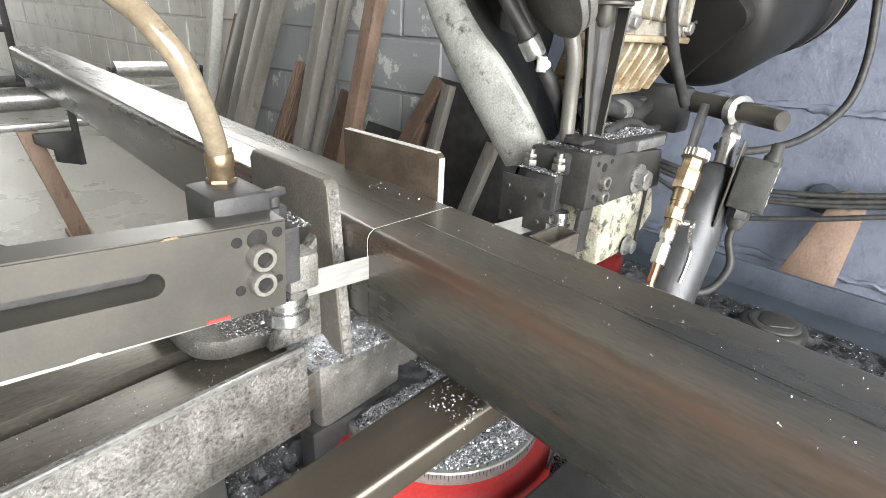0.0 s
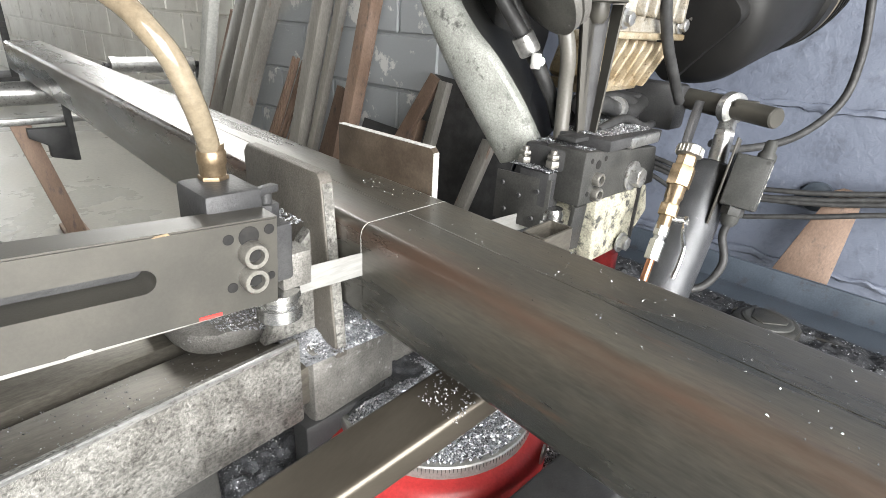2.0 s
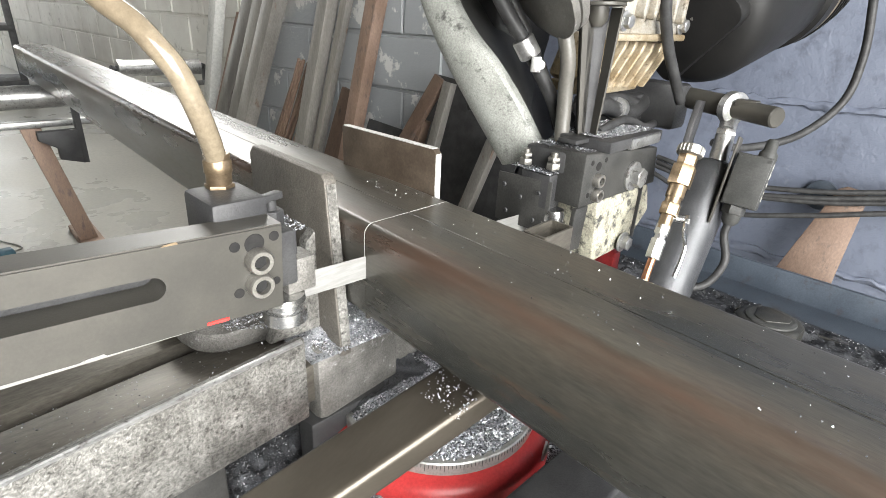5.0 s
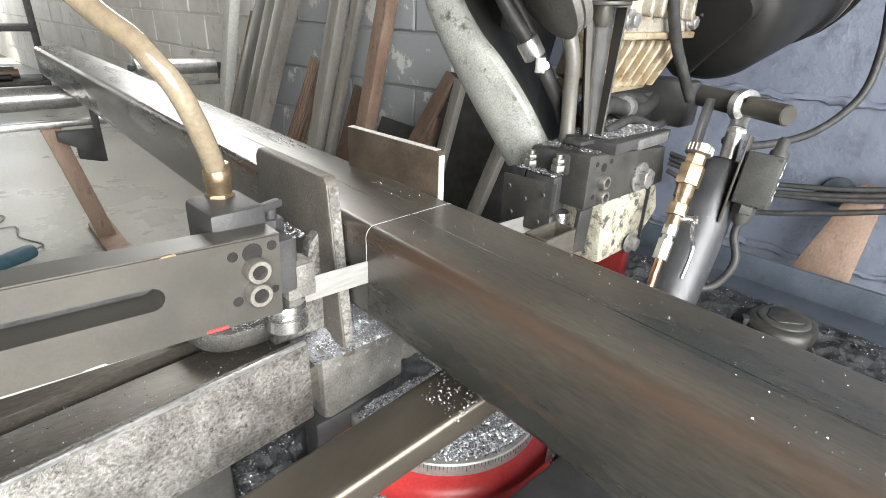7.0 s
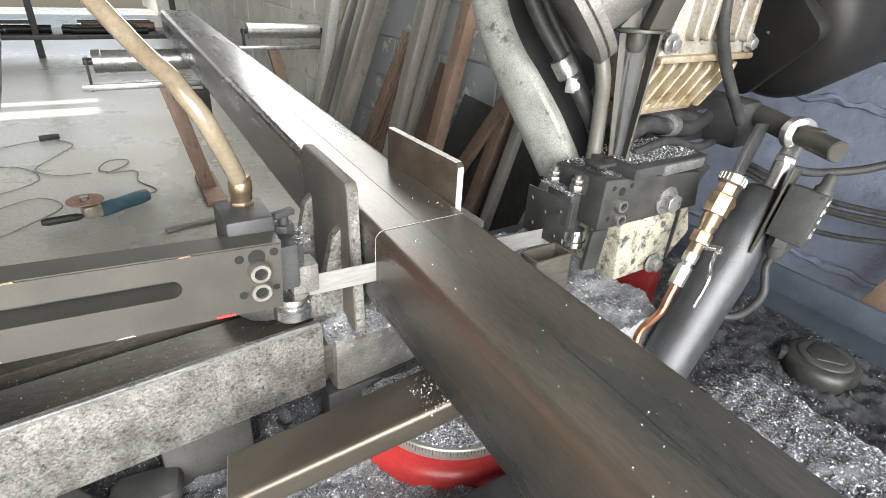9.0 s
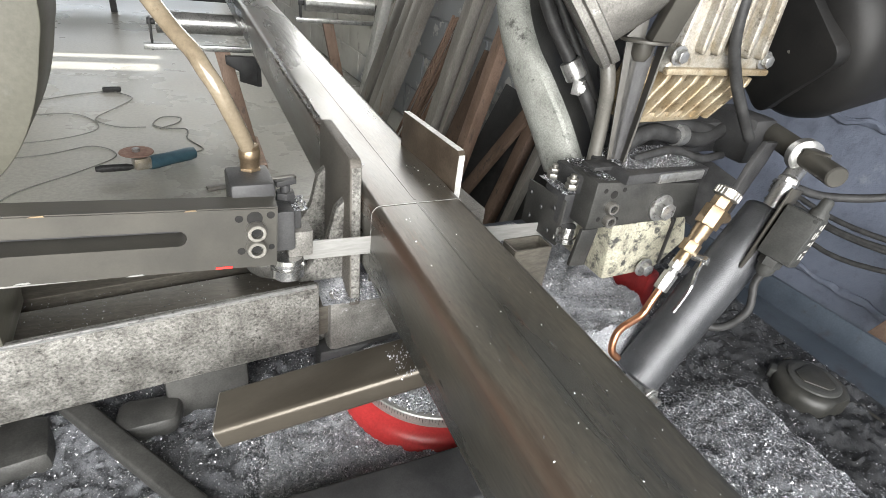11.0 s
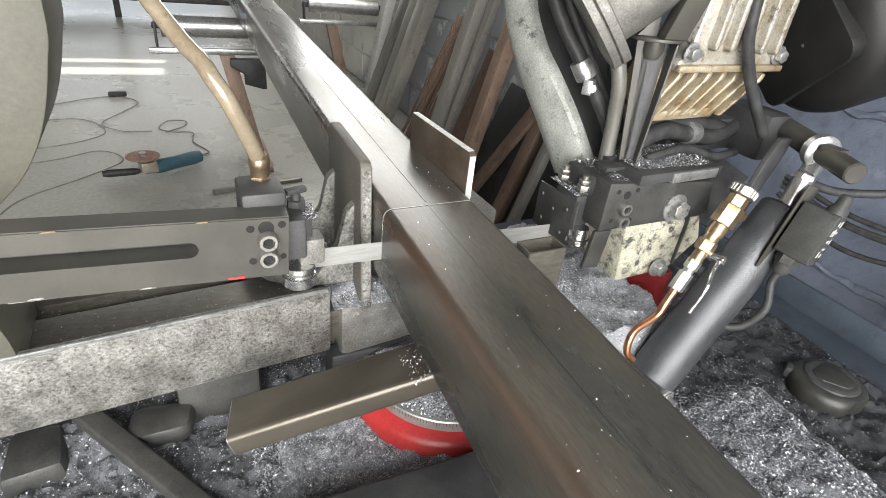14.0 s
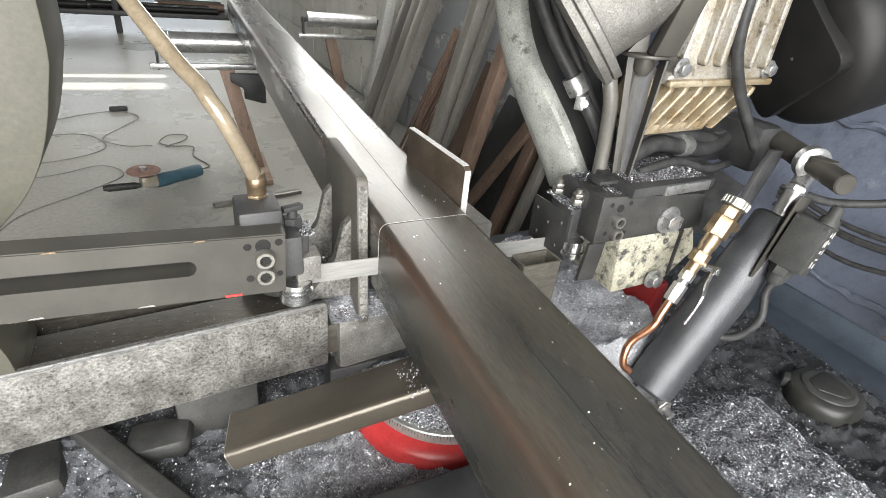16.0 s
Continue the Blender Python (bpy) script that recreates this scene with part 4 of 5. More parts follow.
    # The shade behind the arm is put into this web's dark colour.
    part("inner_web", prism([(0.33, 0.99), (0.42, 0.98), (0.46, 1.10), (0.44, 1.30), (0.33, 1.30), (0.33, 1.10)], (0, 0.17, 0), (1, 0, 0), Z, (0, 1, 0), 0.05, 0.006), DARK, bow, "web of the bow, shade put into its dark colour")
    # clamp on the cables beside the hub
    c0 = Vector((0.284, 0.066, 1.082))
    part("cable_clamp", joined(turned(c0, c0 + Vector((-0.035, 0.022, 0.060)), [(0, 0.0130), (0.002, 0.0138), (0.022, 0.0138), (0.024, 0.0130)], 28), block(c0 + Vector((-0.004, -0.012, -0.008)), (0.018, 0.012, 0.018), 40, 0.001), rod(c0 + Vector((-0.004, -0.018, -0.008)), c0 + Vector((-0.006, -0.022, -0.008)), 0.005)), CHROME, bow, "bright hose clamp")
    part("cable", pipe([(0.34, 0.04, 0.98), (0.318, 0.050, 1.03), (0.280, 0.070, 1.092), (0.245, 0.095, 1.15), (0.215, 0.115, 1.22), (0.18, 0.14, 1.34)], 0.009, 12, 6), RUBBER, bow)
    part("cable", pipe([(0.345, 0.055, 0.99), (0.328, 0.065, 1.04), (0.292, 0.080, 1.105), (0.258, 0.100, 1.165), (0.228, 0.122, 1.235), (0.195, 0.15, 1.35)], 0.007, 12, 6), RUBBER, bow)
    # grey coolant pipe
    part("coolant_pipe", pipe([(0.309, 0.022, 0.985), (0.309, 0.024, 1.02), (0.306, 0.024, 1.05), (0.299, 0.022, 1.085), (0.291, 0.03, 1.12), (0.285, 0.06, 1.18)], 0.0095, 16, 8), PIPE, bow, "grey plastic coolant pipe")
    part("pipe_collar", rod((0.309, 0.022, 0.972), (0.309, 0.022, 0.990), 0.0075), BRASS, bow)
    part("cable_tie", prism([(-0.03, -0.002), (0.035, -0.002), (0.035, 0.003), (-0.03, 0.003)], (0.305, -0.022, 0.992), S, Z, N, 0.026, 0.001), RUBBER, bow)
    # tapered channel strut
    lo, hi = Vector((0.321, -0.004, 0.985)), Vector((0.317, 0.002, 1.140))
    ax = (hi - lo).normalized()
    u = (Vector((0.92, -0.38, 0)) - ax * Vector((0.92, -0.38, 0)).dot(ax)).normalized()
    w = ax.cross(u)

    def wedge(w0, w1, off0, off1, deep0, deep1):
        bm2 = bmesh.new()
        vs = []
        for c, hw, off, deep in ((lo, w0, off0, deep0), (hi, w1, off1, deep1)):
            vs.append([bm2.verts.new(c + u * (off + sx * hw) + w * dy) for sx, dy in ((-1, 0), (1, 0), (1, deep), (-1, deep))])
        for j in range(4):
            bm2.faces.new((vs[0][j], vs[0][(j + 1) % 4], vs[1][(j + 1) % 4], vs[1][j]))
        bm2.faces.new(vs[0][::-1])
        bm2.faces.new(vs[1])
        bmesh.ops.recalc_face_normals(bm2, faces=bm2.faces)
        return bm2

    strut = part("strut", wedge(0.0045, 0.0085, -0.0045, -0.012, 0.003, 0.003), BLACK_OXIDE, bow, "tapered folded steel channel strut")
    part("flange_side", wedge(0.0012, 0.0012, 0.0075, 0.0195, -0.012, -0.02), BLACK_OXIDE, strut)
    part("channel_back", wedge(0.006, 0.014, 0.002, 0.002, 0.014, 0.02), DARK, strut)
    part("top_lug", joined(rod(hi + ax * 0.002 - w * 0.004, hi + ax * 0.006 - w * 0.004, 0.029, None, 32, 0.001), turned(hi - ax * 0.02, hi + ax * 0.002, [(0, 0.007), (0.008, 0.012), (0.022, 0.012)], 24)), BLACK_OXIDE, strut)
    part("upper_rail", prism([(-0.002, -0.012), (0.024, -0.012), (0.024, 0.014), (-0.002, 0.014)], hi + ax * 0.006 - w * 0.022 - u * 0.002, u, w, (ax + u * 0.2 - w * 0.30).normalized(), 0.22, 0.002), BLACK_OXIDE, strut, "grey square rail above the lug")
    part("gusset", prism([(-0.026, 0), (-0.004, 0), (-0.004, 0.026)], hi + ax * 0.007 - w * 0.012, u, ax, w, 0.003, 0.0), BLACK_OXIDE, strut)
    # ribbed gearbox
    gu, gv, gw = Vector((1, 0.02, -0.03)).normalized(), Vector((0.03, -0.06, 1)).normalized(), Vector((-0.02, 1, 0.06)).normalized()
    base = Vector((0.366, 0.004, 1.105))
    cover = part("gearbox_cover", prism([(0, 0.0), (0.184, 0.008), (0.184, 0.018), (0.172, 0.022), (0.150, 0.21), (0.02, 0.21), (0.012, 0.022), (0, 0.012)], base, gu, gv, gw, 0.022, 0.003), ALUMINIUM, bow, "greasy cast aluminium gearbox cover with ribs")
    for k in range(5):
        x0, x1 = 0.034 + k * 0.028, 0.026 + k * 0.024
        part("rib", prism([(x0, 0.036), (x0 + 0.004, 0.029), (x0 + 0.008, 0.029), (x0 + 0.012, 0.036), (x1 + 0.011, 0.21), (x1, 0.21)], base - gw * 0.013, gu, gv, gw, 0.016, 0.004), ALUMINIUM, cover)
    part("flange", prism([(-0.002, 0.0), (0.186, 0.008), (0.186, 0.017), (-0.002, 0.009)], base - gw * 0.007, gu, gv, gw, 0.010, 0.003), OILY_ALU, cover, "oil-stained rim of the gearbox cover")
    for x, z in ((0.012, 0.024), (0.172, 0.028)):
        hex_bolt(base + gu * x + gv * z - gw * 0.001, -gw, 0.0085, cover)
    sump = part("gearbox_sump", prism([(0.0, 0.0), (0.182, 0.004), (0.130, -0.050), (0.0, -0.064), (-0.02, -0.055)], base + gw * 0.026 + gv * 0.004, gu, gv, gw, 0.05, 0.006), OILY_ALU, bow, "oil-stained ribbed aluminium gearbox sump")
    for k in range(7):
        x0, x1 = 0.014 + k * 0.0255, -0.026 + k * 0.0235
        part("fin", prism([(x0, 0.0), (x0 + 0.008, 0.0), (x0 + 0.006, -0.010), (x1 + 0.006, -0.060), (x1, -0.060), (x0 - 0.002, -0.010)], base + gw * 0.004 + gv * 0.002, gu, gv, gw, 0.026, 0.0022), OILY_ALU, sump)
    part("sump_foot", prism([(-0.02, -0.056), (0.115, -0.047), (0.11, -0.062), (-0.02, -0.070)], base + gw * 0.01, gu, gv, gw, 0.06, 0.003), OILY_ALU, sump)
    # motor
    m0, m1 = Vector((0.628, 0.045, 1.150)), Vector((1.01, -0.008, 1.272))
    dm = (m1 - m0).normalized()
    motor = part("motor", turned(m0, m1, [(-0.01, 0.085), (0.0, 0.106), (0.012, 0.117), (0.03, 0.122), (0.15, 0.122), (0.156, 0.119), (0.20, 0.119), (0.206, 0.126), (0.23, 0.127)], 72), MOTOR, bow, "black electric motor with cooling fins")
    cowl = part("fan_cowl", turned(m0 + dm * 0.23, m1, [(0, 0.127), (0.05, 0.124), (0.09, 0.114), (0.12, 0.095), (0.138, 0.065), (0.145, 0.03)], 72), GRILLE, motor, "dusty brown perforated fan cowl")
    e = dm.orthogonal().normalized()
    f = dm.cross(e)
    bars = bmesh.new()
    for k in range(7):
        d0 = 0.012 + k * 0.016
        r0 = 0.1278 - 0.016 * (d0 / 0.11) ** 2.2
        c0 = m0 + dm * (0.23 + d0)
        bars = joined(bars, pipe([c0 + (e * math.cos(2 * math.pi * q / 48) + f * math.sin(2 * math.pi * q / 48)) * r0 for q in range(49)], 0.0016, 5, 1))
    part("grille_wire", bars, MOTOR, cowl)
    for k in range(22):
        a = 2 * math.pi * k / 22
        o = e * math.cos(a) + f * math.sin(a)
        if o.z < 0.15:                                     # the lower side is a smooth shroud
            continue
        part("cooling_fin", prism([(0.035, 0.119), (0.150, 0.119), (0.145, 0.131), (0.045, 0.132)], m0 - dm.cross(o) * 0.0015, dm, o, dm.cross(o), 0.003, 0.0), MOTOR, motor)
    part("mounting_flange", prism(round_rect(0.15, 0.17, 0.02, 4), m0 - dm * 0.024, e, f, dm, 0.022, 0.002), MOTOR, motor, "dark square motor flange")
    for zz in (0.05, -0.01):
        socket_screw(Vector((0.609, 0.022, 1.150 + zz)), (-0.3, -1, 0), 0.006, motor)
    # hinge bracket and pin
    part("hinge_arm", joined(block(at(0.53, 0.055, 1.0), (0.18, 0.05, 0.05), TURN, 0.006), block(at(0.60, 0.02, 1.01), (0.05, 0.09, 0.07), TURN, 0.008)), DARK, bow, "dark hinge arm of the bow")
    part("bracket_plate", prism([(0, 0), (0.024, -0.006), (0.080, 0.085), (0.090, 0.112), (0.055, 0.116), (0.036, 0.090)], (0.486, -0.062, 0.915), Vector((0.97, 0.22, 0)).normalized(), Z, Vector((-0.22, 0.97, 0)).normalized(), 0.008, 0.001), DARK, bow, "dark slanted hinge plate")
    pin0, pin1 = Vector((0.640, 0.045, 1.024)), Vector((0.545, -0.150, 1.022))
    part("pin", joined(turned(pin1, pin0, [(0, 0.012), (0.002, 0.0138), (0.075, 0.0138), (0.078, 0.016), (0.216, 0.016)], 32), block(pin1.lerp(pin0, 0.25) + Z * 0.010, (0.018, 0.028, 0.010), 0, 0.002)), BLACK_OXIDE, bow, "dark steel hinge pin")
    eye = pin1.lerp(pin0, 0.36)
    ring = turned(eye - (pin0 - pin1).normalized() * 0.009, eye + (pin0 - pin1).normalized() * 0.009, [(0, 0.019), (0.003, 0.023), (0.015, 0.023), (0.018, 0.019)], 36)
    rodeye = part("rod_eye", ring, CHROME, bow, "steel rod end on the hinge pin")
    bot = Vector((0.546, -0.090, 0.945))
    part("shank", joined(rod(eye - Z * 0.02, eye.lerp(bot, 0.42), 0.012), hex_nut(eye.lerp(bot, 0.40), eye.lerp(bot, 0.50), 0.0145), rod(eye.lerp(bot, 0.5), eye.lerp(bot, 1.2), 0.013)), CHROME, rodeye)
    # cables draped under the gearbox
    for pts, r in (([(0.34, 0.02, 1.0), (0.40, 0.03, 1.02), (0.46, 0.04, 1.01), (0.53, 0.05, 1.0), (0.60, 0.06, 1.02)], 0.012),
                   ([(0.35, -0.005, 0.995), (0.42, 0.0, 1.005), (0.48, 0.0, 0.99), (0.55, 0.02, 0.985)], 0.006),
                   ([(0.33, 0.03, 1.01), (0.40, 0.045, 1.03), (0.47, 0.05, 1.025), (0.56, 0.06, 1.01)], 0.010)):
        part("cable", pipe(pts, r, 12, 6), RUBBER, bow)
    part("cable_band", turned((0.462, 0.04, 1.012), (0.48, 0.045, 1.009), [(0, 0.016), (0.02, 0.016)], 24), CHROME, bow)
    part("motor_lead", pipe([(0.436, -0.012, 1.36), (0.438, -0.012, 1.24), (0.447, -0.012, 1.160), (0.478, -0.010, 1.108), (0.508, -0.013, 1.068), (0.546, -0.016, 1.024)], 0.0075, 14, 8), RUBBER, bow, "black motor lead")


SHIFT = Vector((-0.003, -0.019, 0.008))
bow_frame()
SHIFT = Vector()


# ---------------------------------------------------------------- damper cylinder and its valve
def cylinder():
    a, b = Vector((0.392, -0.120, 0.690)), Vector((0.560, -0.102, 0.946))
    c = thing("damper_cylinder", a, "grey hydraulic damper cylinder dusted with chips", "cylinder")
    body = part("barrel", turned(a, b, [(0, 0.032), (0.004, 0.0355), ((b - a).length - 0.004, 0.0355), ((b - a).length, 0.032), ((b - a).length + 0.001, 0.014)], 48), CYL_PAINT, c)
    d = (b - a).normalized()
    foot = a + Vector((0.0, -0.04, -0.005))
    part("foot_bolt", joined(rod(foot + Vector((0, 0.05, 0)), foot, 0.010), hex_nut(foot + Vector((0, 0.012, 0)), foot + Vector((0, 0.002, 0)), 0.014), rod(foot, foot + Vector((0, -0.012, 0)), 0.006)), CHROME, c)
    # valve train, parallel to the barrel
    v0, v1 = Vector((0.380, -0.118, 0.872)), Vector((0.446, -0.107, 0.992))
    e = (v1 - v0).normalized()

    def q(t):
        return v0.lerp(v1, t)

    valve = part("valve", joined(rod(q(0.16), q(0.34), 0.0085), hex_nut(q(0.30), q(0.42), 0.0125), rod(q(0.42), q(0.50), 0.010), rod(q(0.48), q(0.60), 0.0115), hex_nut(q(0.60), q(0.80), 0.0155), hex_nut(q(0.80), q(0.92), 0.0125)), BRASS, c, "brass needle valve and couplings")
    part("tee", rod(q(0.70), q(0.70) + Vector((0.045, 0.012, -0.012)), 0.008), BRASS, valve)
    knob = turned(q(0.90), q(1.05), [(0, 0.0125), (0.002, 0.0165), (0.013, 0.0165), (0.015, 0.013), (0.0155, 0.008)], 40)
    part("knob", knob, CAP, valve, "knurled bright metal knob")
    knurl = bmesh.new()
    side = e.orthogonal().normalized()
    for k in range(20):
        o = Matrix.Rotation(2 * math.pi * k / 20, 3, e) @ side
        knurl = joined(knurl, rod(q(0.92) + o * 0.0162, q(0.985) + o * 0.0162, 0.0012, None, 6))
    part("knurls", knurl, CAP, valve)
    part("fitting", joined(hex_nut(q(0.10), q(0.20), 0.0095), hex_nut(q(-0.14), q(0.06), 0.0098), rod(q(-0.05), q(0.12), 0.007)), CHROME, valve, "bright steel pipe fitting")
    lp = Vector((0.417, -0.131, 0.903))
    part("lever", joined(rod(lp + Vector((-0.010, 0.018, 0)), lp, 0.006), hex_nut(lp, lp + Vector((0.002, -0.006, 0.001)), 0.0065),
                         pipe([lp, lp + Vector((-0.010, -0.006, -0.004)), lp + Vector((-0.018, -0.010, -0.012)), (0.386, -0.151, 0.880), (0.378, -0.153, 0.862), (0.369, -0.153, 0.842)], 0.0026, 8, 6)), BRIGHT, valve, "bent wire lever of the stop valve")
    k0 = q(-0.12)
    k1 = k0 - e * 0.045
    k2 = k1 + Vector((-0.030, -0.002, -0.014))
    part("copper_pipe", pipe([k0, k0 - e * 0.025, k1, k2, k2 + Vector((-0.012, -0.004, -0.012)), k2 + Vector((-0.013, -0.008, -0.032)), k2 + Vector((-0.002, -0.012, -0.044))], 0.0052, 12, 8), COPPER, valve, "bent copper oil pipe")
    # limit switch
    sw = thing("limit_switch", (0.515, -0.15, 0.94), "dark box limit switch on a steel plate", "limit switch")
    up = Vector((0.24, -0.01, 0.97)).normalized()
    uu = Vector((0.18, -0.97, -0.10))
    uu = (uu - up * uu.dot(up)).normalized()                # across the lid
    wv = uu.cross(up)                                       # out of the lid
    rot = Matrix((uu, -wv, up)).transposed()
    cb = Vector((0.527, -0.160, 0.944))
    part("plate", block(cb - uu * 0.027 - up * 0.006 - wv * 0.002, (0.003, 0.040, 0.122), rot, 0.0008), BLACK_OXIDE, sw, "thin steel mounting plate")
    case = part("case", block(cb, (0.046, 0.030, 0.072), rot, 0.0025), BOXCASE, sw)
    part("lid", block(cb + wv * 0.0155, (0.043, 0.003, 0.069), rot, 0.001), BOXCASE, case)
    for a, b in ((-0.018, 0.031), (0.018, 0.031), (-0.018, -0.031), (0.018, -0.031)):
        c0 = cb + wv * 0.0168 + uu * a + up * b
        part("lid_screw", rod(c0, c0 + wv * 0.0010, 0.0022, None, 12), BOXCASE, case)
    hd = cb + up * 0.034 + uu * 0.012
    part("head", joined(turned(hd, hd + up, [(0, 0.012), (0.008, 0.0115), (0.012, 0.008), (0.024, 0.0075), (0.027, 0.005)], 24)), BOXCASE, sw)
    gl = cb - uu * 0.004
    part("gland", joined(hex_nut(gl - up * 0.034, gl - up * 0.048, 0.0150), turned(gl - up * 0.046, gl - up * 0.064, [(0, 0.0125), (0.012, 0.0115), (0.018, 0.007)], 24)), BOXCASE, sw)
    for b, a, long, high in ((0.026, -0.006, 0.004, 0.009), (0.026, 0.003, 0.004, 0.006), (0.014, -0.008, 0.005, 0.004), (0.014, 0.0, 0.004, 0.011), (0.013, 0.007, 0.003, 0.009), (0.001, -0.007, 0.004, 0.007), (0.001, 0.002, 0.005, 0.004), (-0.010, -0.003, 0.009, 0.003), (-0.018, 0.005, 0.004, 0.009), (-0.020, -0.007, 0.005, 0.006)):
        part("print_bar", block(cb + uu * 0.0232 + up * b + wv * a, (0.0006, long, high), rot, 0.0), INK, case)
    g = gl - up * 0.060
    part("lead", pipe([g, g - up * 0.02, g + Vector((-0.012, -0.012, -0.055)), g + Vector((-0.03, 0.0, -0.09)), g + Vector((-0.06, 0.03, -0.10))], 0.0055, 12, 8), RUBBER, sw)


cylinder()


# ---------------------------------------------------------------- tray, chips and what lies on it
def tray():
    t = thing("chip_tray", (0.3, 0.0, 0.55), "dark blue-grey steel chip tray of the saw", "tray")
    part("pan", block((0.10, -0.03, 0.62), (1.64, 0.98, 0.02), TURN, 0.003), TRAY, t)
    part("rim", block((0.925, 0.0, 0.65), (0.012, 0.98, 0.07), TURN, 0.003), TRAY, t)
    part("pedestal", block((0.1, 0.0, 0.43), (0.8, 0.6, 0.36), TURN, 0.01), TRAY, t)


tray()


def chips():
    from mathutils.bvhtree import BVHTree
    heaps = []
    for k, (x0, x1, y0, y1, b, h, r) in enumerate(((-0.70, 0.12, -0.48, 0.16, 0.630, 0.040, 1.2), (0.12, 0.85, -0.48, 0.34, 0.628, 0.035, 1.2), (0.15, 0.50, -0.11, 0.30, 0.64, 0.205, 0.6), (-0.04, 0.26, -0.15, 0.15, 0.7030, 0.014, 0.6), (-0.05, 0.12, 0.028, 0.14, 0.796, 0.030, 0.5), (-0.17, 0.10, -0.25, 0.03, 0.638, 0.040, 0.9), (0.36, 0.62, -0.44, -0.13, 0.634, 0.062, 1.3))):
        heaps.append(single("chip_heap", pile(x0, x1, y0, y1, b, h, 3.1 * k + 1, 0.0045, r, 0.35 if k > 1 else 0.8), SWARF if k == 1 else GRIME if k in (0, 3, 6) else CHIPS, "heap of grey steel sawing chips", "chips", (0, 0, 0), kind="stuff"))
        if k == 3:                              # the chips on the turntable stay inside its ring
            bm = bmesh.new()
            bm.from_mesh(heaps[-1].data)
            hub = Vector((0.108, -0.004))
            bmesh.ops.delete(bm, geom=[v for v in bm.verts if (v.co.xy - hub).length > 0.117], context="VERTS")
            for v in bm.verts:
                v.co.z = 0.7020 + (v.co.z - 0.7020) * min(1.0, max(0.0, (0.116 - (v.co.xy - hub).length) / 0.02))
            bm.to_mesh(heaps[-1].data)
            bm.free()
    trees = []
    for h in heaps:
        trees.append(BVHTree.FromPolygons([tuple(v.co) for v in h.data.vertices], [tuple(p.vertices) for p in h.data.polygons]))

    def top(x, y):
        best = None
        for t in trees:
            hit = t.ray_cast(Vector((x, y, 1.2)), Vector((0, 0, -1)))
            if hit[0] is not None and (best is None or hit[0].z > best):
                best = hit[0].z
        return best

    thin = random.Random(31)

    def sparse(x, y):
        """Fewer loose chips lie far out on the tray."""
        keep = 1.0 if x < 0.46 else 0.12 if x > 0.64 else 0.55
        return top(x, y) if thin.random() < keep else None

    label = "glittering loose steel chips"
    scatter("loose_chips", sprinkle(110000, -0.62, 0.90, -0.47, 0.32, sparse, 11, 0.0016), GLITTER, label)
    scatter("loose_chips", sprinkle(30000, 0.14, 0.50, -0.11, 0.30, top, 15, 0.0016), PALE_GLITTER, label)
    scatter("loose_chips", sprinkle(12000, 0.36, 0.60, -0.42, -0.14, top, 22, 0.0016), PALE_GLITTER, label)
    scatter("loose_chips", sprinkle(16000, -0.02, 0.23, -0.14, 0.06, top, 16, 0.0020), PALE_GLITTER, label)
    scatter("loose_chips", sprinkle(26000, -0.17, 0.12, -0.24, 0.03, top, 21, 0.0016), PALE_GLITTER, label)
    scatter("tube_chips", sprinkle(240, 0.01, 0.112, -0.5, 0.0, lambda x, y: TOP, 12, 0.0008), GRAIN, "few bright chips on the tube")
    scatter("tube_chips", sprinkle(130, 0.078, 0.112, 0.01, 0.12, lambda x, y: TOP, 14, 0.0008), GRAIN, "few bright chips on the tube")
    scatter("slide_chips", sprinkle(700, -0.5, -0.05, 0.045, 0.14, lambda x, y: 0.784, 13, 0.0011), GLITTER, "few bright chips on the slideway")
    scatter("jaw_chips", sprinkle(2500, -0.10, -0.016, 0.06, 0.25, lambda x, y: 0.811 if y > 0.066 - 0.56 * (x + 0.004) else None, 17, 0.0016), PALE_GLITTER, "grey chips on the vice foot")
    scatter("block_chips", sprinkle(2200, -0.034, 0.075, 0.02, 0.065, lambda x, y: 0.802, 18, 0.0017), PALE_GLITTER, "grey chips on the bed block")
    for parent_part, count, x0, x1, y0, y1, z in (("bracket_crust", 4200, 0.27, 0.44, -0.055, 0.02, 1.004), ("holder_crust", 2000, 0.245, 0.285, -0.03, 0.03, 0.962), ("block_crust", 700, -0.125, -0.08, -0.035, 0.0, 0.969)):
        me = sprinkle(count, x0, x1, y0, y1, lambda x, y: (0.990 if x < 0.31 and z > 1.0 else z), 19, 0.0014)
        me.transform(Matrix.Translation(-PIVOT))
        me.materials.append(GLITTER)
        ob = new(parent_part, me)
        ob.parent = bow
        tagged(ob, "grey chips caked on the saw guide", kind="stuff")
    scatter("short_tube_chips", sprinkle(240, -0.005, 0.055, -0.142, -0.090, lambda x, y: 0.7490 + (x + 0.191) * 0.338, 20, 0.0015), PALE_GLITTER, "grey chips on the short tube")


chips()


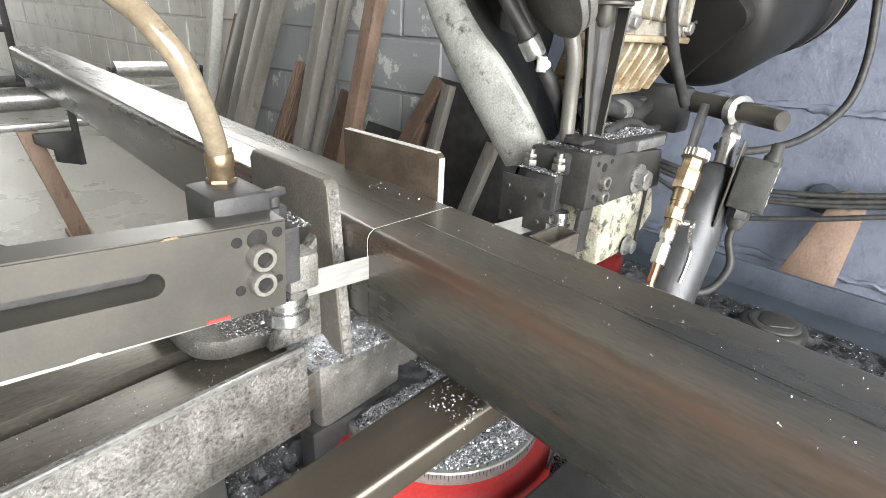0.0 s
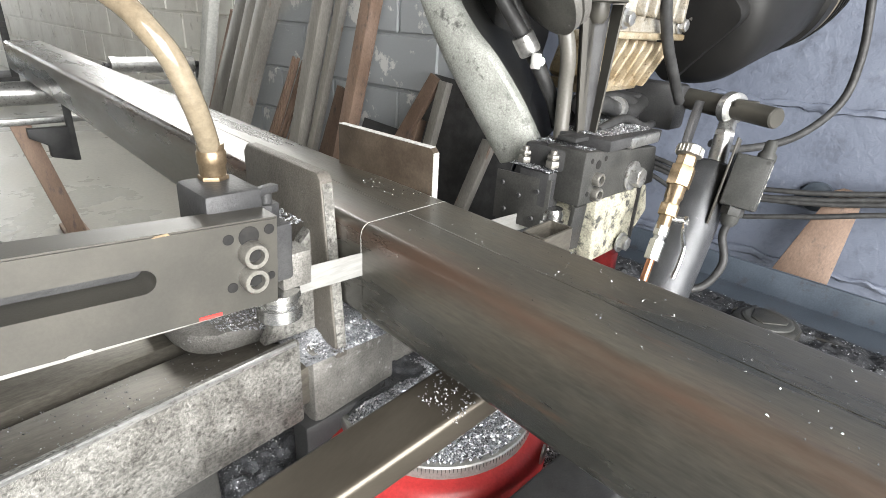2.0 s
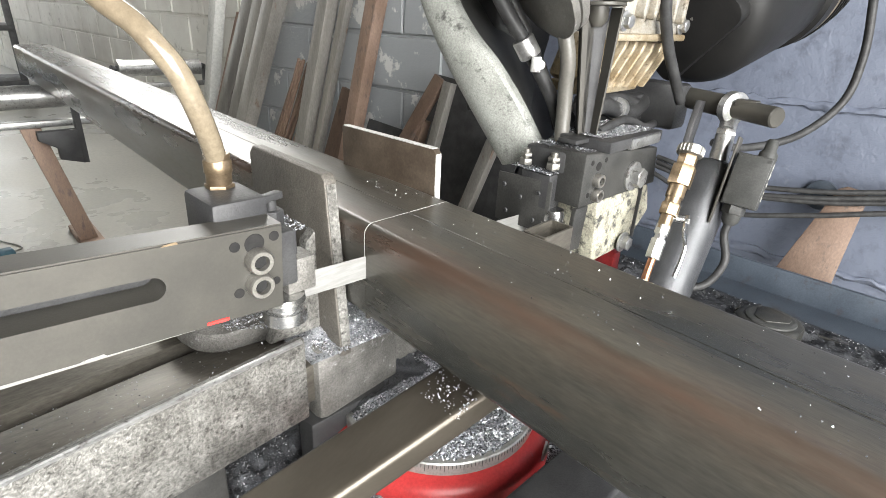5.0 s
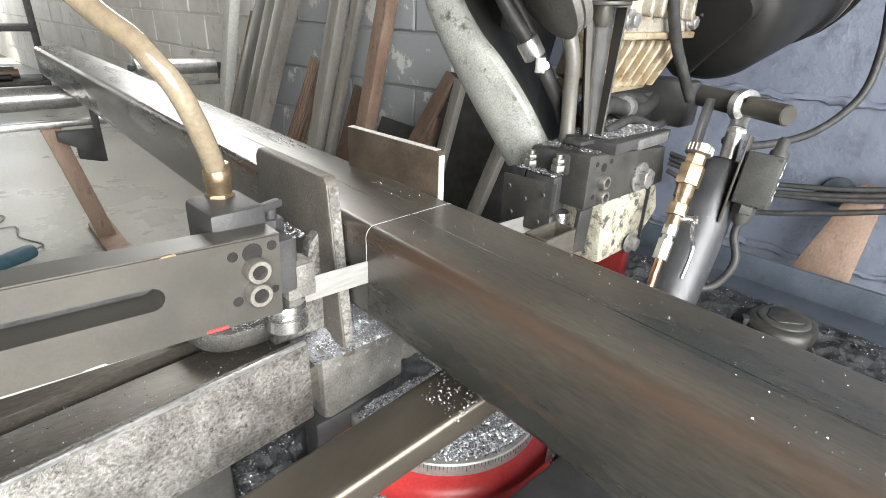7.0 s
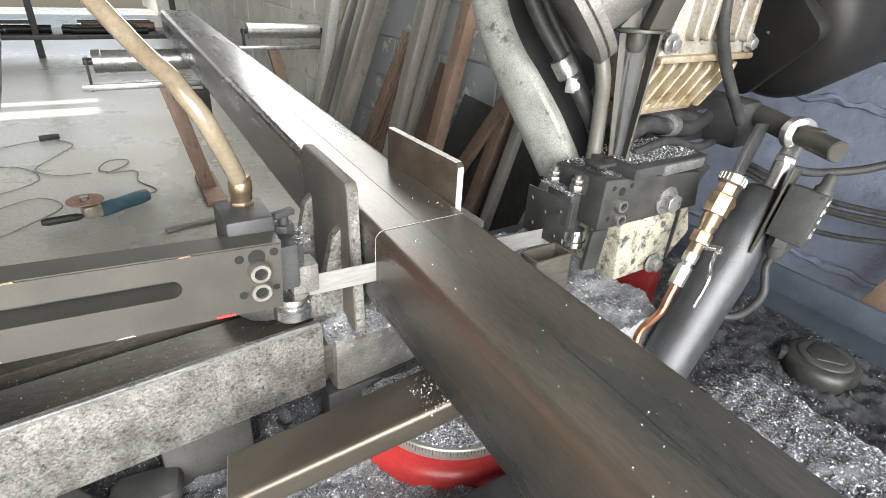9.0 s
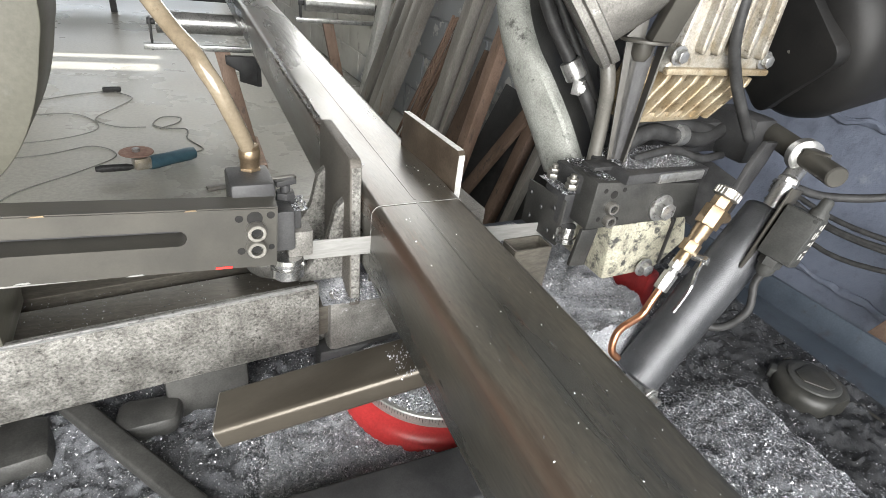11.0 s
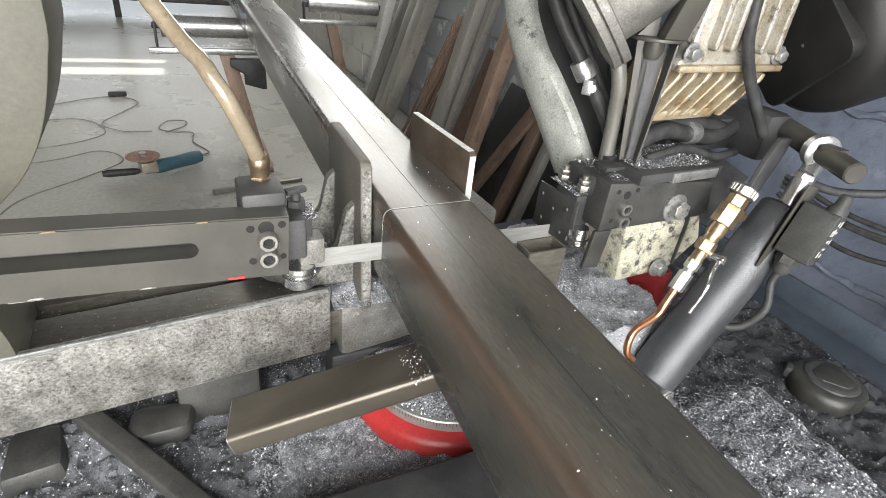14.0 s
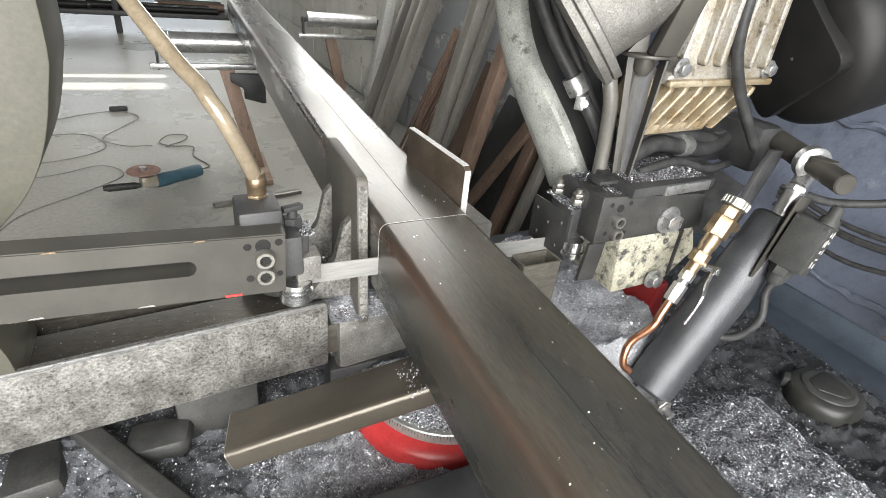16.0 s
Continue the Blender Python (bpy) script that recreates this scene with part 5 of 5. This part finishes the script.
def tape_measure():
    c = Vector((0.702, -0.205, 0.634))
    t = thing("tape_measure", c, "dirty black round tape measure lying on chips", "tape measure")
    body = turned(c, c + Z, [(0, 0.046), (0.003, 0.052), (0.012, 0.056), (0.030, 0.0565), (0.038, 0.0545), (0.043, 0.050), (0.045, 0.044), (0.0452, 0.040)], 56)
    for v in body.verts:                                    # flat underside of the case, towards the tape's mouth
        v.co.y = max(v.co.y, c.y - 0.049)
    case = part("case", body, TAPE, t)
    part("side_cover", turned(c + Z * 0.045, c + Z, [(0, 0.041), (0.003, 0.040), (0.005, 0.036), (0.0052, 0.034)], 48), BOXCASE, case)
    tri = [(0.030 * math.cos(radians(q + d)), 0.030 * math.sin(radians(q + d))) for q in (40, 160, 280) for d in (-22, 0, 22)]
    part("badge", prism(tri, c + Z * 0.0495, (1, 0, 0), (0, 1, 0), Z, 0.003, 0.0008), TAPE, case)
    part("lock_button", block(c + Vector((-0.030, 0.046, 0.030)), (0.022, 0.016, 0.020), 30, 0.004), BOXCASE, case)
    part("clip", prism([(-0.012, 0.0), (0.012, 0.0), (0.010, 0.03), (-0.010, 0.03)], c + Vector((0.02, 0.0575, 0.006)), (1, 0, 0), Z, (0, 1, 0), 0.0025, 0.0006), BLACK_OXIDE, case)
    part("strap", pipe([c + Vector((0.05, -0.02, 0.012)), c + Vector((0.075, -0.05, 0.010)), c + Vector((0.07, -0.10, 0.012)), c + Vector((0.03, -0.12, 0.012)), c + Vector((0.01, -0.10, 0.012))], 0.003, 8, 6), TAPE, t)


tape_measure()


def hinge_post():
    p = thing("hinge_post", (0.47, 0.16, 0.64), "red painted hinge post of the saw base", "post")
    part("post", prism([(0, 0), (0.035, 0), (0.035, 0.165), (0.010, 0.165)], at(0.464, -0.035, 0.63), S, Z, N, 0.09, 0.006), SHADED_RED, p)


hinge_post()


# ---------------------------------------------------------------- along the block wall
def hanging_cables():
    c = thing("wall_cables", wall_at(-0.3, 0.02, 0.85), "black cables hanging along the blue wall", "cables")
    for k, (dz, sag) in enumerate(((0.0, 0.05), (0.012, 0.065), (0.024, 0.05), (-0.02, 0.11))):
        part("cable", pipe([wall_at(0.35, 0.10, 0.80 + dz), wall_at(0.18, 0.10, 0.80 + dz - sag * 0.5), wall_at(0.0, 0.08, 0.80 + dz - sag * 0.2), wall_at(-0.2, 0.05, 0.83 + dz), wall_at(-0.6, 0.03, 0.90 + dz)], 0.006, 10, 6), RUBBER, c)
    loop = thing("power_cable", wall_at(0.0, 0.05, 1.1), "thick black cable looping over the blue wall", "cable")
    part("cable", pipe([(0.64, -0.06, 0.965), (0.70, -0.09, 0.955), (0.78, -0.14, 0.975), (0.84, -0.175, 1.03), (0.855, -0.18, 1.10), (0.85, -0.17, 1.18), (0.83, -0.15, 1.3), (0.82, -0.14, 1.5)], 0.0065, 12, 8), RUBBER, loop)


hanging_cables()


def wall_things():
    rnd = random.Random(21)
    for z0, d0, d1 in ((0.985, -1.2, 1.0), (0.62, -1.2, 0.6), (1.36, -1.2, 1.0)):
        pts = [wall_at(d0 + (d1 - d0) * k / 60, 0.0, z0 + 0.010 * noise.noise(Vector((k * 0.35, z0, 2))) + rnd.uniform(-0.003, 0.003)) for k in range(61)]
        ridge = pipe(pts, 0.009, 8, 2)
        for v in ridge.verts:
            v.co += Vector((noise.noise(v.co * 60) * 0.006, 0, noise.noise(v.co * 45 + Vector((3, 1, 2))) * 0.008))
        single("mortar_ridge", ridge, WALL, "lumpy painted mortar ridge on the blue wall", "mortar", kind="structure")
    w = thing("wall_washer", wall_at(-0.02, 0.012, 0.79), "painted-over round anchor plate on the wall", "anchor plate")
    c = wall_at(-0.005, 0.012, 0.793)
    part("plate", turned(c, c + WN, [(0, 0.035), (0.004, 0.033), (0.005, 0.024), (0.006, 0.022)], 32), TRAY, w)
    part("nut", hex_nut(c, c + WN * 0.02, 0.014), TRAY, w)
    p = thing("rusty_plate", wall_at(-0.10, 0.10, 0.62), "rusty flat steel plate leaning on the wall", "steel plate")
    part("plate", prism([(-0.058, -0.004), (0.058, 0.004), (0.030, 0.236), (0.016, 0.245), (-0.022, 0.240), (-0.028, 0.230)], wall_at(-0.031, 0.14, 0.612), WD, (wall_at(-0.067, 0.03, 0.825) - wall_at(-0.031, 0.14, 0.605)).normalized(), WN, 0.008, 0.001), RUST, p)


wall_things()


def leaning(name, d, z1, out0, out1, w, t, mat, label, lean=0.0, hollow_bar=False):
    """A bar that stands on the floor and leans on the block wall."""
    a, b = wall_at(d, out0, FLOOR), wall_at(d + lean, out1, z1)
    ax = (b - a).normalized()
    u = (WD - ax * WD.dot(ax)).normalized()
    v = ax.cross(u)
    ob = thing(name, a, label, "steel stock", "stock leaning on the wall")
    if hollow_bar:
        part("section", hollow(round_rect(w, t, 0.003, 2), round_rect(w - 0.006, t - 0.006, 0.002, 2), a, u, v, ax, (b - a).length), mat, ob)
    else:
        part("section", prism([(-w / 2, -t / 2), (w / 2, -t / 2), (w / 2, t / 2), (-w / 2, t / 2)], a, u, v, ax, (b - a).length, 0.001), mat, ob)


def stock():
    leaning("white_post", 2.75, 1.75, 0.22, 0.18, 0.06, 0.05, PLASTER, "whitewashed square post leaning by the wall", -0.52)
    rows = ((2.60, 1.08, 0.30, 0.18, 0.075, 0.02, RUST, -0.34), (2.49, 1.9, 0.34, 0.10, 0.09, 0.05, STOCK, -0.72), (2.36, 2.0, 0.34, 0.10, 0.07, 0.05, STOCK, -0.68), (2.24, 2.0, 0.36, 0.08, 0.08, 0.06, STOCK, -0.62),
            (1.80, 2.0, 0.30, 0.08, 0.06, 0.05, STOCK, -0.36), (1.73, 2.0, 0.28, 0.07, 0.035, 0.03, STOCK, -0.40), (1.47, 2.0, 0.32, 0.08, 0.055, 0.05, RUST, -0.26), (1.64, 0.85, 0.30, 0.18, 0.09, 0.02, RUST, -0.14),
            (1.40, 0.94, 0.34, 0.14, 0.05, 0.02, RUST, -0.32), (1.10, 0.93, 0.30, 0.14, 0.035, 0.03, STOCK, -0.06), (1.22, 0.8, 0.28, 0.16, 0.05, 0.04, RUST, -0.08), (0.95, 0.78, 0.30, 0.16, 0.04, 0.03, STOCK, -0.12))
    for k, (d, z, o0, o1, w, t, mat, lean) in enumerate(rows):
        leaning("rusty_bar" if mat is RUST else "steel_bar", d, z, o0, o1, w, t, mat, "rusty flat bar leaning on the wall" if mat is RUST else "bare steel section leaning on the wall", lean, t > 0.035)
    for d, z, lean, w in ((1.02, 0.92, -0.06, 0.42), (0.70, 0.80, -0.10, 0.30), (1.40, 0.72, -0.03, 0.34)):
        leaning("dark_sheet", d, z, 0.24, 0.06, w, 0.006, DARK, "dark oily steel sheet leaning on the wall", lean)
    rnd = random.Random(9)
    for k in range(18):
        leaning("rod", 1.92 + k * 0.0105, 0.92 + rnd.uniform(-0.05, 0.02), 0.32 + rnd.uniform(-0.04, 0.04), 0.16, 0.010, 0.010, RUST, "thin rusty rod leaning on the wall", -0.21 + rnd.uniform(-0.03, 0.03))


stock()


def roller_stand(x, y, wide, low, label):
    s = thing("roller_stand", (x, y, FLOOR), label, "roller stand", "roller stands")
    zc = BOTTOM - 0.042
    r = part("roller", turned((x - wide, y, zc), (x + 0.22, y, zc), [(0, 0.03), (0.002, 0.042), (0.03, 0.042), (0.032, 0.040), (wide + 0.19, 0.040), (wide + 0.218, 0.042), (wide + 0.22, 0.03)], 40), CHROME, s, "bright steel roller")
    part("axle", rod((x - wide - 0.03, y, zc), (x + 0.25, y, zc), 0.012), DARK, s)
    part("crossbar", block((x - wide / 2 + 0.12, y - 0.01, low), (wide + 0.34, 0.045, 0.022), 0, 0.002), CHROME, s)
    for side in (x - wide - 0.02, x + 0.24):
        part("bearing_plate", block((side, y, (zc + low) / 2), (0.008, 0.05, zc - low + 0.03), 0, 0.001), DARK, s)
    for lx, dx in ((x - 0.05, 0.10),):
        a, b = Vector((lx, y, low)), Vector((lx + dx, y - 0.02, FLOOR))
        part("foot", block((lx + dx, y - 0.02, FLOOR + 0.012), (0.08, 0.36, 0.024), 0, 0.003), RUST, s)
        part("leg", prism([(-0.03, -0.02), (0.03, -0.02), (0.03, 0.02), (-0.03, 0.02)], a, (1, 0, 0), (0, 1, 0), (b - a).normalized(), (b - a).length, 0.002), RUST, s, "rusty flat leg")


roller_stand(0.0, 1.95, 0.28, 0.715, "steel roller stand with rusty legs under the tube")
def stand_bracket():
    b = thing("angle_bracket", (0.0, 1.86, 0.72), "black angled guide bracket on the roller stand", "bracket")
    part("arm", prism([(-0.06, 0.70), (-0.06, 0.67), (-0.01, 0.64), (-0.01, 0.60), (0.06, 0.58), (0.06, 0.70)], (0.02, 1.86, 0), (1, 0, 0), Z, (0, 1, 0), 0.03, 0.002), DARK, b)
    part("upright", block((0.085, 1.875, 0.70), (0.02, 0.03, 0.24), 0, 0.002), DARK, b)


stand_bracket()
roller_stand(0.62, 2.75, 0.18, 0.72, "steel roller stand with rusty legs by the wall")


# ---------------------------------------------------------------- on the floor
def grinder():
    c = Vector((-0.405, 1.77, FLOOR + 0.035))
    g = thing("angle_grinder", c, "blue angle grinder with a brown disc on the floor", "angle grinder")
    d = Vector((0.85, 0.50, 0)).normalized()
    part("body", turned(c + d * 0.04, c + d * 0.30, [(0, 0.026), (0.03, 0.029), (0.09, 0.026), (0.17, 0.028), (0.20, 0.024), (0.21, 0.008)], 24), BLUE_PLASTIC, g, "blue plastic motor housing")
    part("gear_head", block(c + d * 0.015 + Z * 0.01, (0.065, 0.052, 0.05), 18, 0.01), ALUMINIUM, g)
    part("disc", turned(c + Z * 0.055, c + Z * 0.065, [(0, 0.061), (0.002, 0.0625), (0.004, 0.061), (0.0045, 0.02)], 40), DISC, g, "brown abrasive disc")
    part("flange_nut", rod(c + Z * 0.06, c + Z * 0.072, 0.014), CHROME, g)
    part("side_handle", turned(c - d * 0.02 - Z * 0.0, c - Vector((0.13, 0.02, 0.0)), [(0, 0.008), (0.02, 0.014), (0.11, 0.015), (0.13, 0.010)], 18), RUBBER, g)
    e = c + d * 0.25
    f = FLOOR + 0.005
    cord = thing("grinder_cord", e, "thin black grinder cord curled on the floor", "cord")
    part("cord", pipe([e, (-0.16, 2.02, f), (-0.22, 2.15, f), (-0.22, 2.28, f), (-0.31, 2.30, f), (-0.37, 2.36, f), (-0.33, 2.47, f), (-0.25, 2.46, f), (-0.26, 2.38, f), (-0.34, 2.30, f)], 0.003, 8, 8), CORD, cord)
    ext = thing("extension_cord", (-0.7, 2.3, f), "thin grey extension cord across the floor", "cord")
    part("cord", pipe([(-0.58, 2.93, f), (-0.48, 2.80, f), (-0.55, 2.62, f), (-0.62, 2.45, f), (-0.52, 2.33, f), (-0.40, 2.32, f)], 0.0025, 8, 8), CORD, ext)
    part("cord", pipe([(-1.4, 2.5, f), (-0.95, 2.72, f), (-0.75, 2.86, f), (-0.60, 2.93, f)], 0.0025, 8, 8), CORD, ext)
    part("cord", pipe([(-1.3, 1.9, f), (-0.8, 1.98, f), (-0.60, 2.08, f), (-0.50, 1.96, f), (-0.62, 1.80, f), (-0.80, 1.62, f), (-0.86, 1.40, f)], 0.0025, 8, 8), CORD, ext)
    part("cord", pipe([(-1.2, 2.35, f), (-0.85, 2.52, f), (-0.68, 2.50, f), (-0.60, 2.30, f), (-0.80, 2.15, f), (-1.2, 2.1, f)], 0.0025, 8, 8), CORD, ext)
    part("plug", block((-0.585, 2.93, f + 0.01), (0.09, 0.03, 0.025), 8, 0.006), RUBBER, ext)
    bar = thing("floor_bar", (0.01, 1.6, FLOOR), "short flat steel bar lying on the floor", "steel bar")
    part("bar", block((0.012, 1.61, FLOOR + 0.008), (0.36, 0.03, 0.014), 12, 0.002), STOCK, bar)


grinder()


def far_rack():
    r = thing("storage_rack", (-0.7, 5.6, FLOOR), "dark steel rack full of pipes and clutter", "rack")
    for x in (-1.9, -0.75, 0.35):
        part("upright", block((x, 5.5, FLOOR + 1.0), (0.05, 0.05, 2.0), 0, 0.004), DARK, r)
    for z in (0.42, 0.85, 1.30, 1.75):
        part("shelf", block((-0.78, 5.7, z), (2.3, 0.5, 0.04), 0, 0.004), DARK, r)
    rnd = random.Random(4)
    for z in (0.44, 0.87, 1.32):
        for _ in range(12):
            x, y, rr = rnd.uniform(-1.7, 0.1), rnd.uniform(5.5, 5.8), rnd.uniform(0.02, 0.05)
            ob = thing("stored_pipe", (x, y, z), "dark pipe stored on a rack", "pipe", "pipes on the rack")
            part("pipe", rod((x - 0.3, y, z + rr), (x + 0.3, y, z + rr), rr, None, 20), rnd.choice((DARK, MOTOR, CHROME, RUST, BLACK_OXIDE, MOTOR)), ob)


far_rack()
block_wall()


def window():
    w = thing("window_1", WINDOW, "bright high workshop window in the block wall", "window", kind="structure")
    for z in (-0.5, 0.5):
        part("frame_rail", block(WINDOW + WN * 0.02 + Z * z, (0.06, 2.8, 0.06), 4.5, 0.004), PLASTER, w)
    for k in (-1.35, 1.35):
        part("frame_post", block(WINDOW + WN * 0.02 + WD * k, (0.06, 0.06, 1.0), 4.5, 0.004), PLASTER, w)


window()


def motions():
    rows = ((0.0, 1.41), (1.0, 1.26), (2.0, 1.12), (3.0, 0.98), (4.0, 0.85), (6.5, 0.51), (8.0, 0.36), (10.5, 0.20), (11.5, 0.11), (12.5, 0.0), (13.5, -0.14), (14.5, -0.26), (16.0, -0.34))
    turn = Matrix.Rotation(CUT, 4, "Z")
    walk(bow, [(t, Matrix.Translation(PIVOT) @ turn @ Matrix.Rotation(radians(a), 4, "Y") @ turn.inverted()) for t, a in rows])


motions()
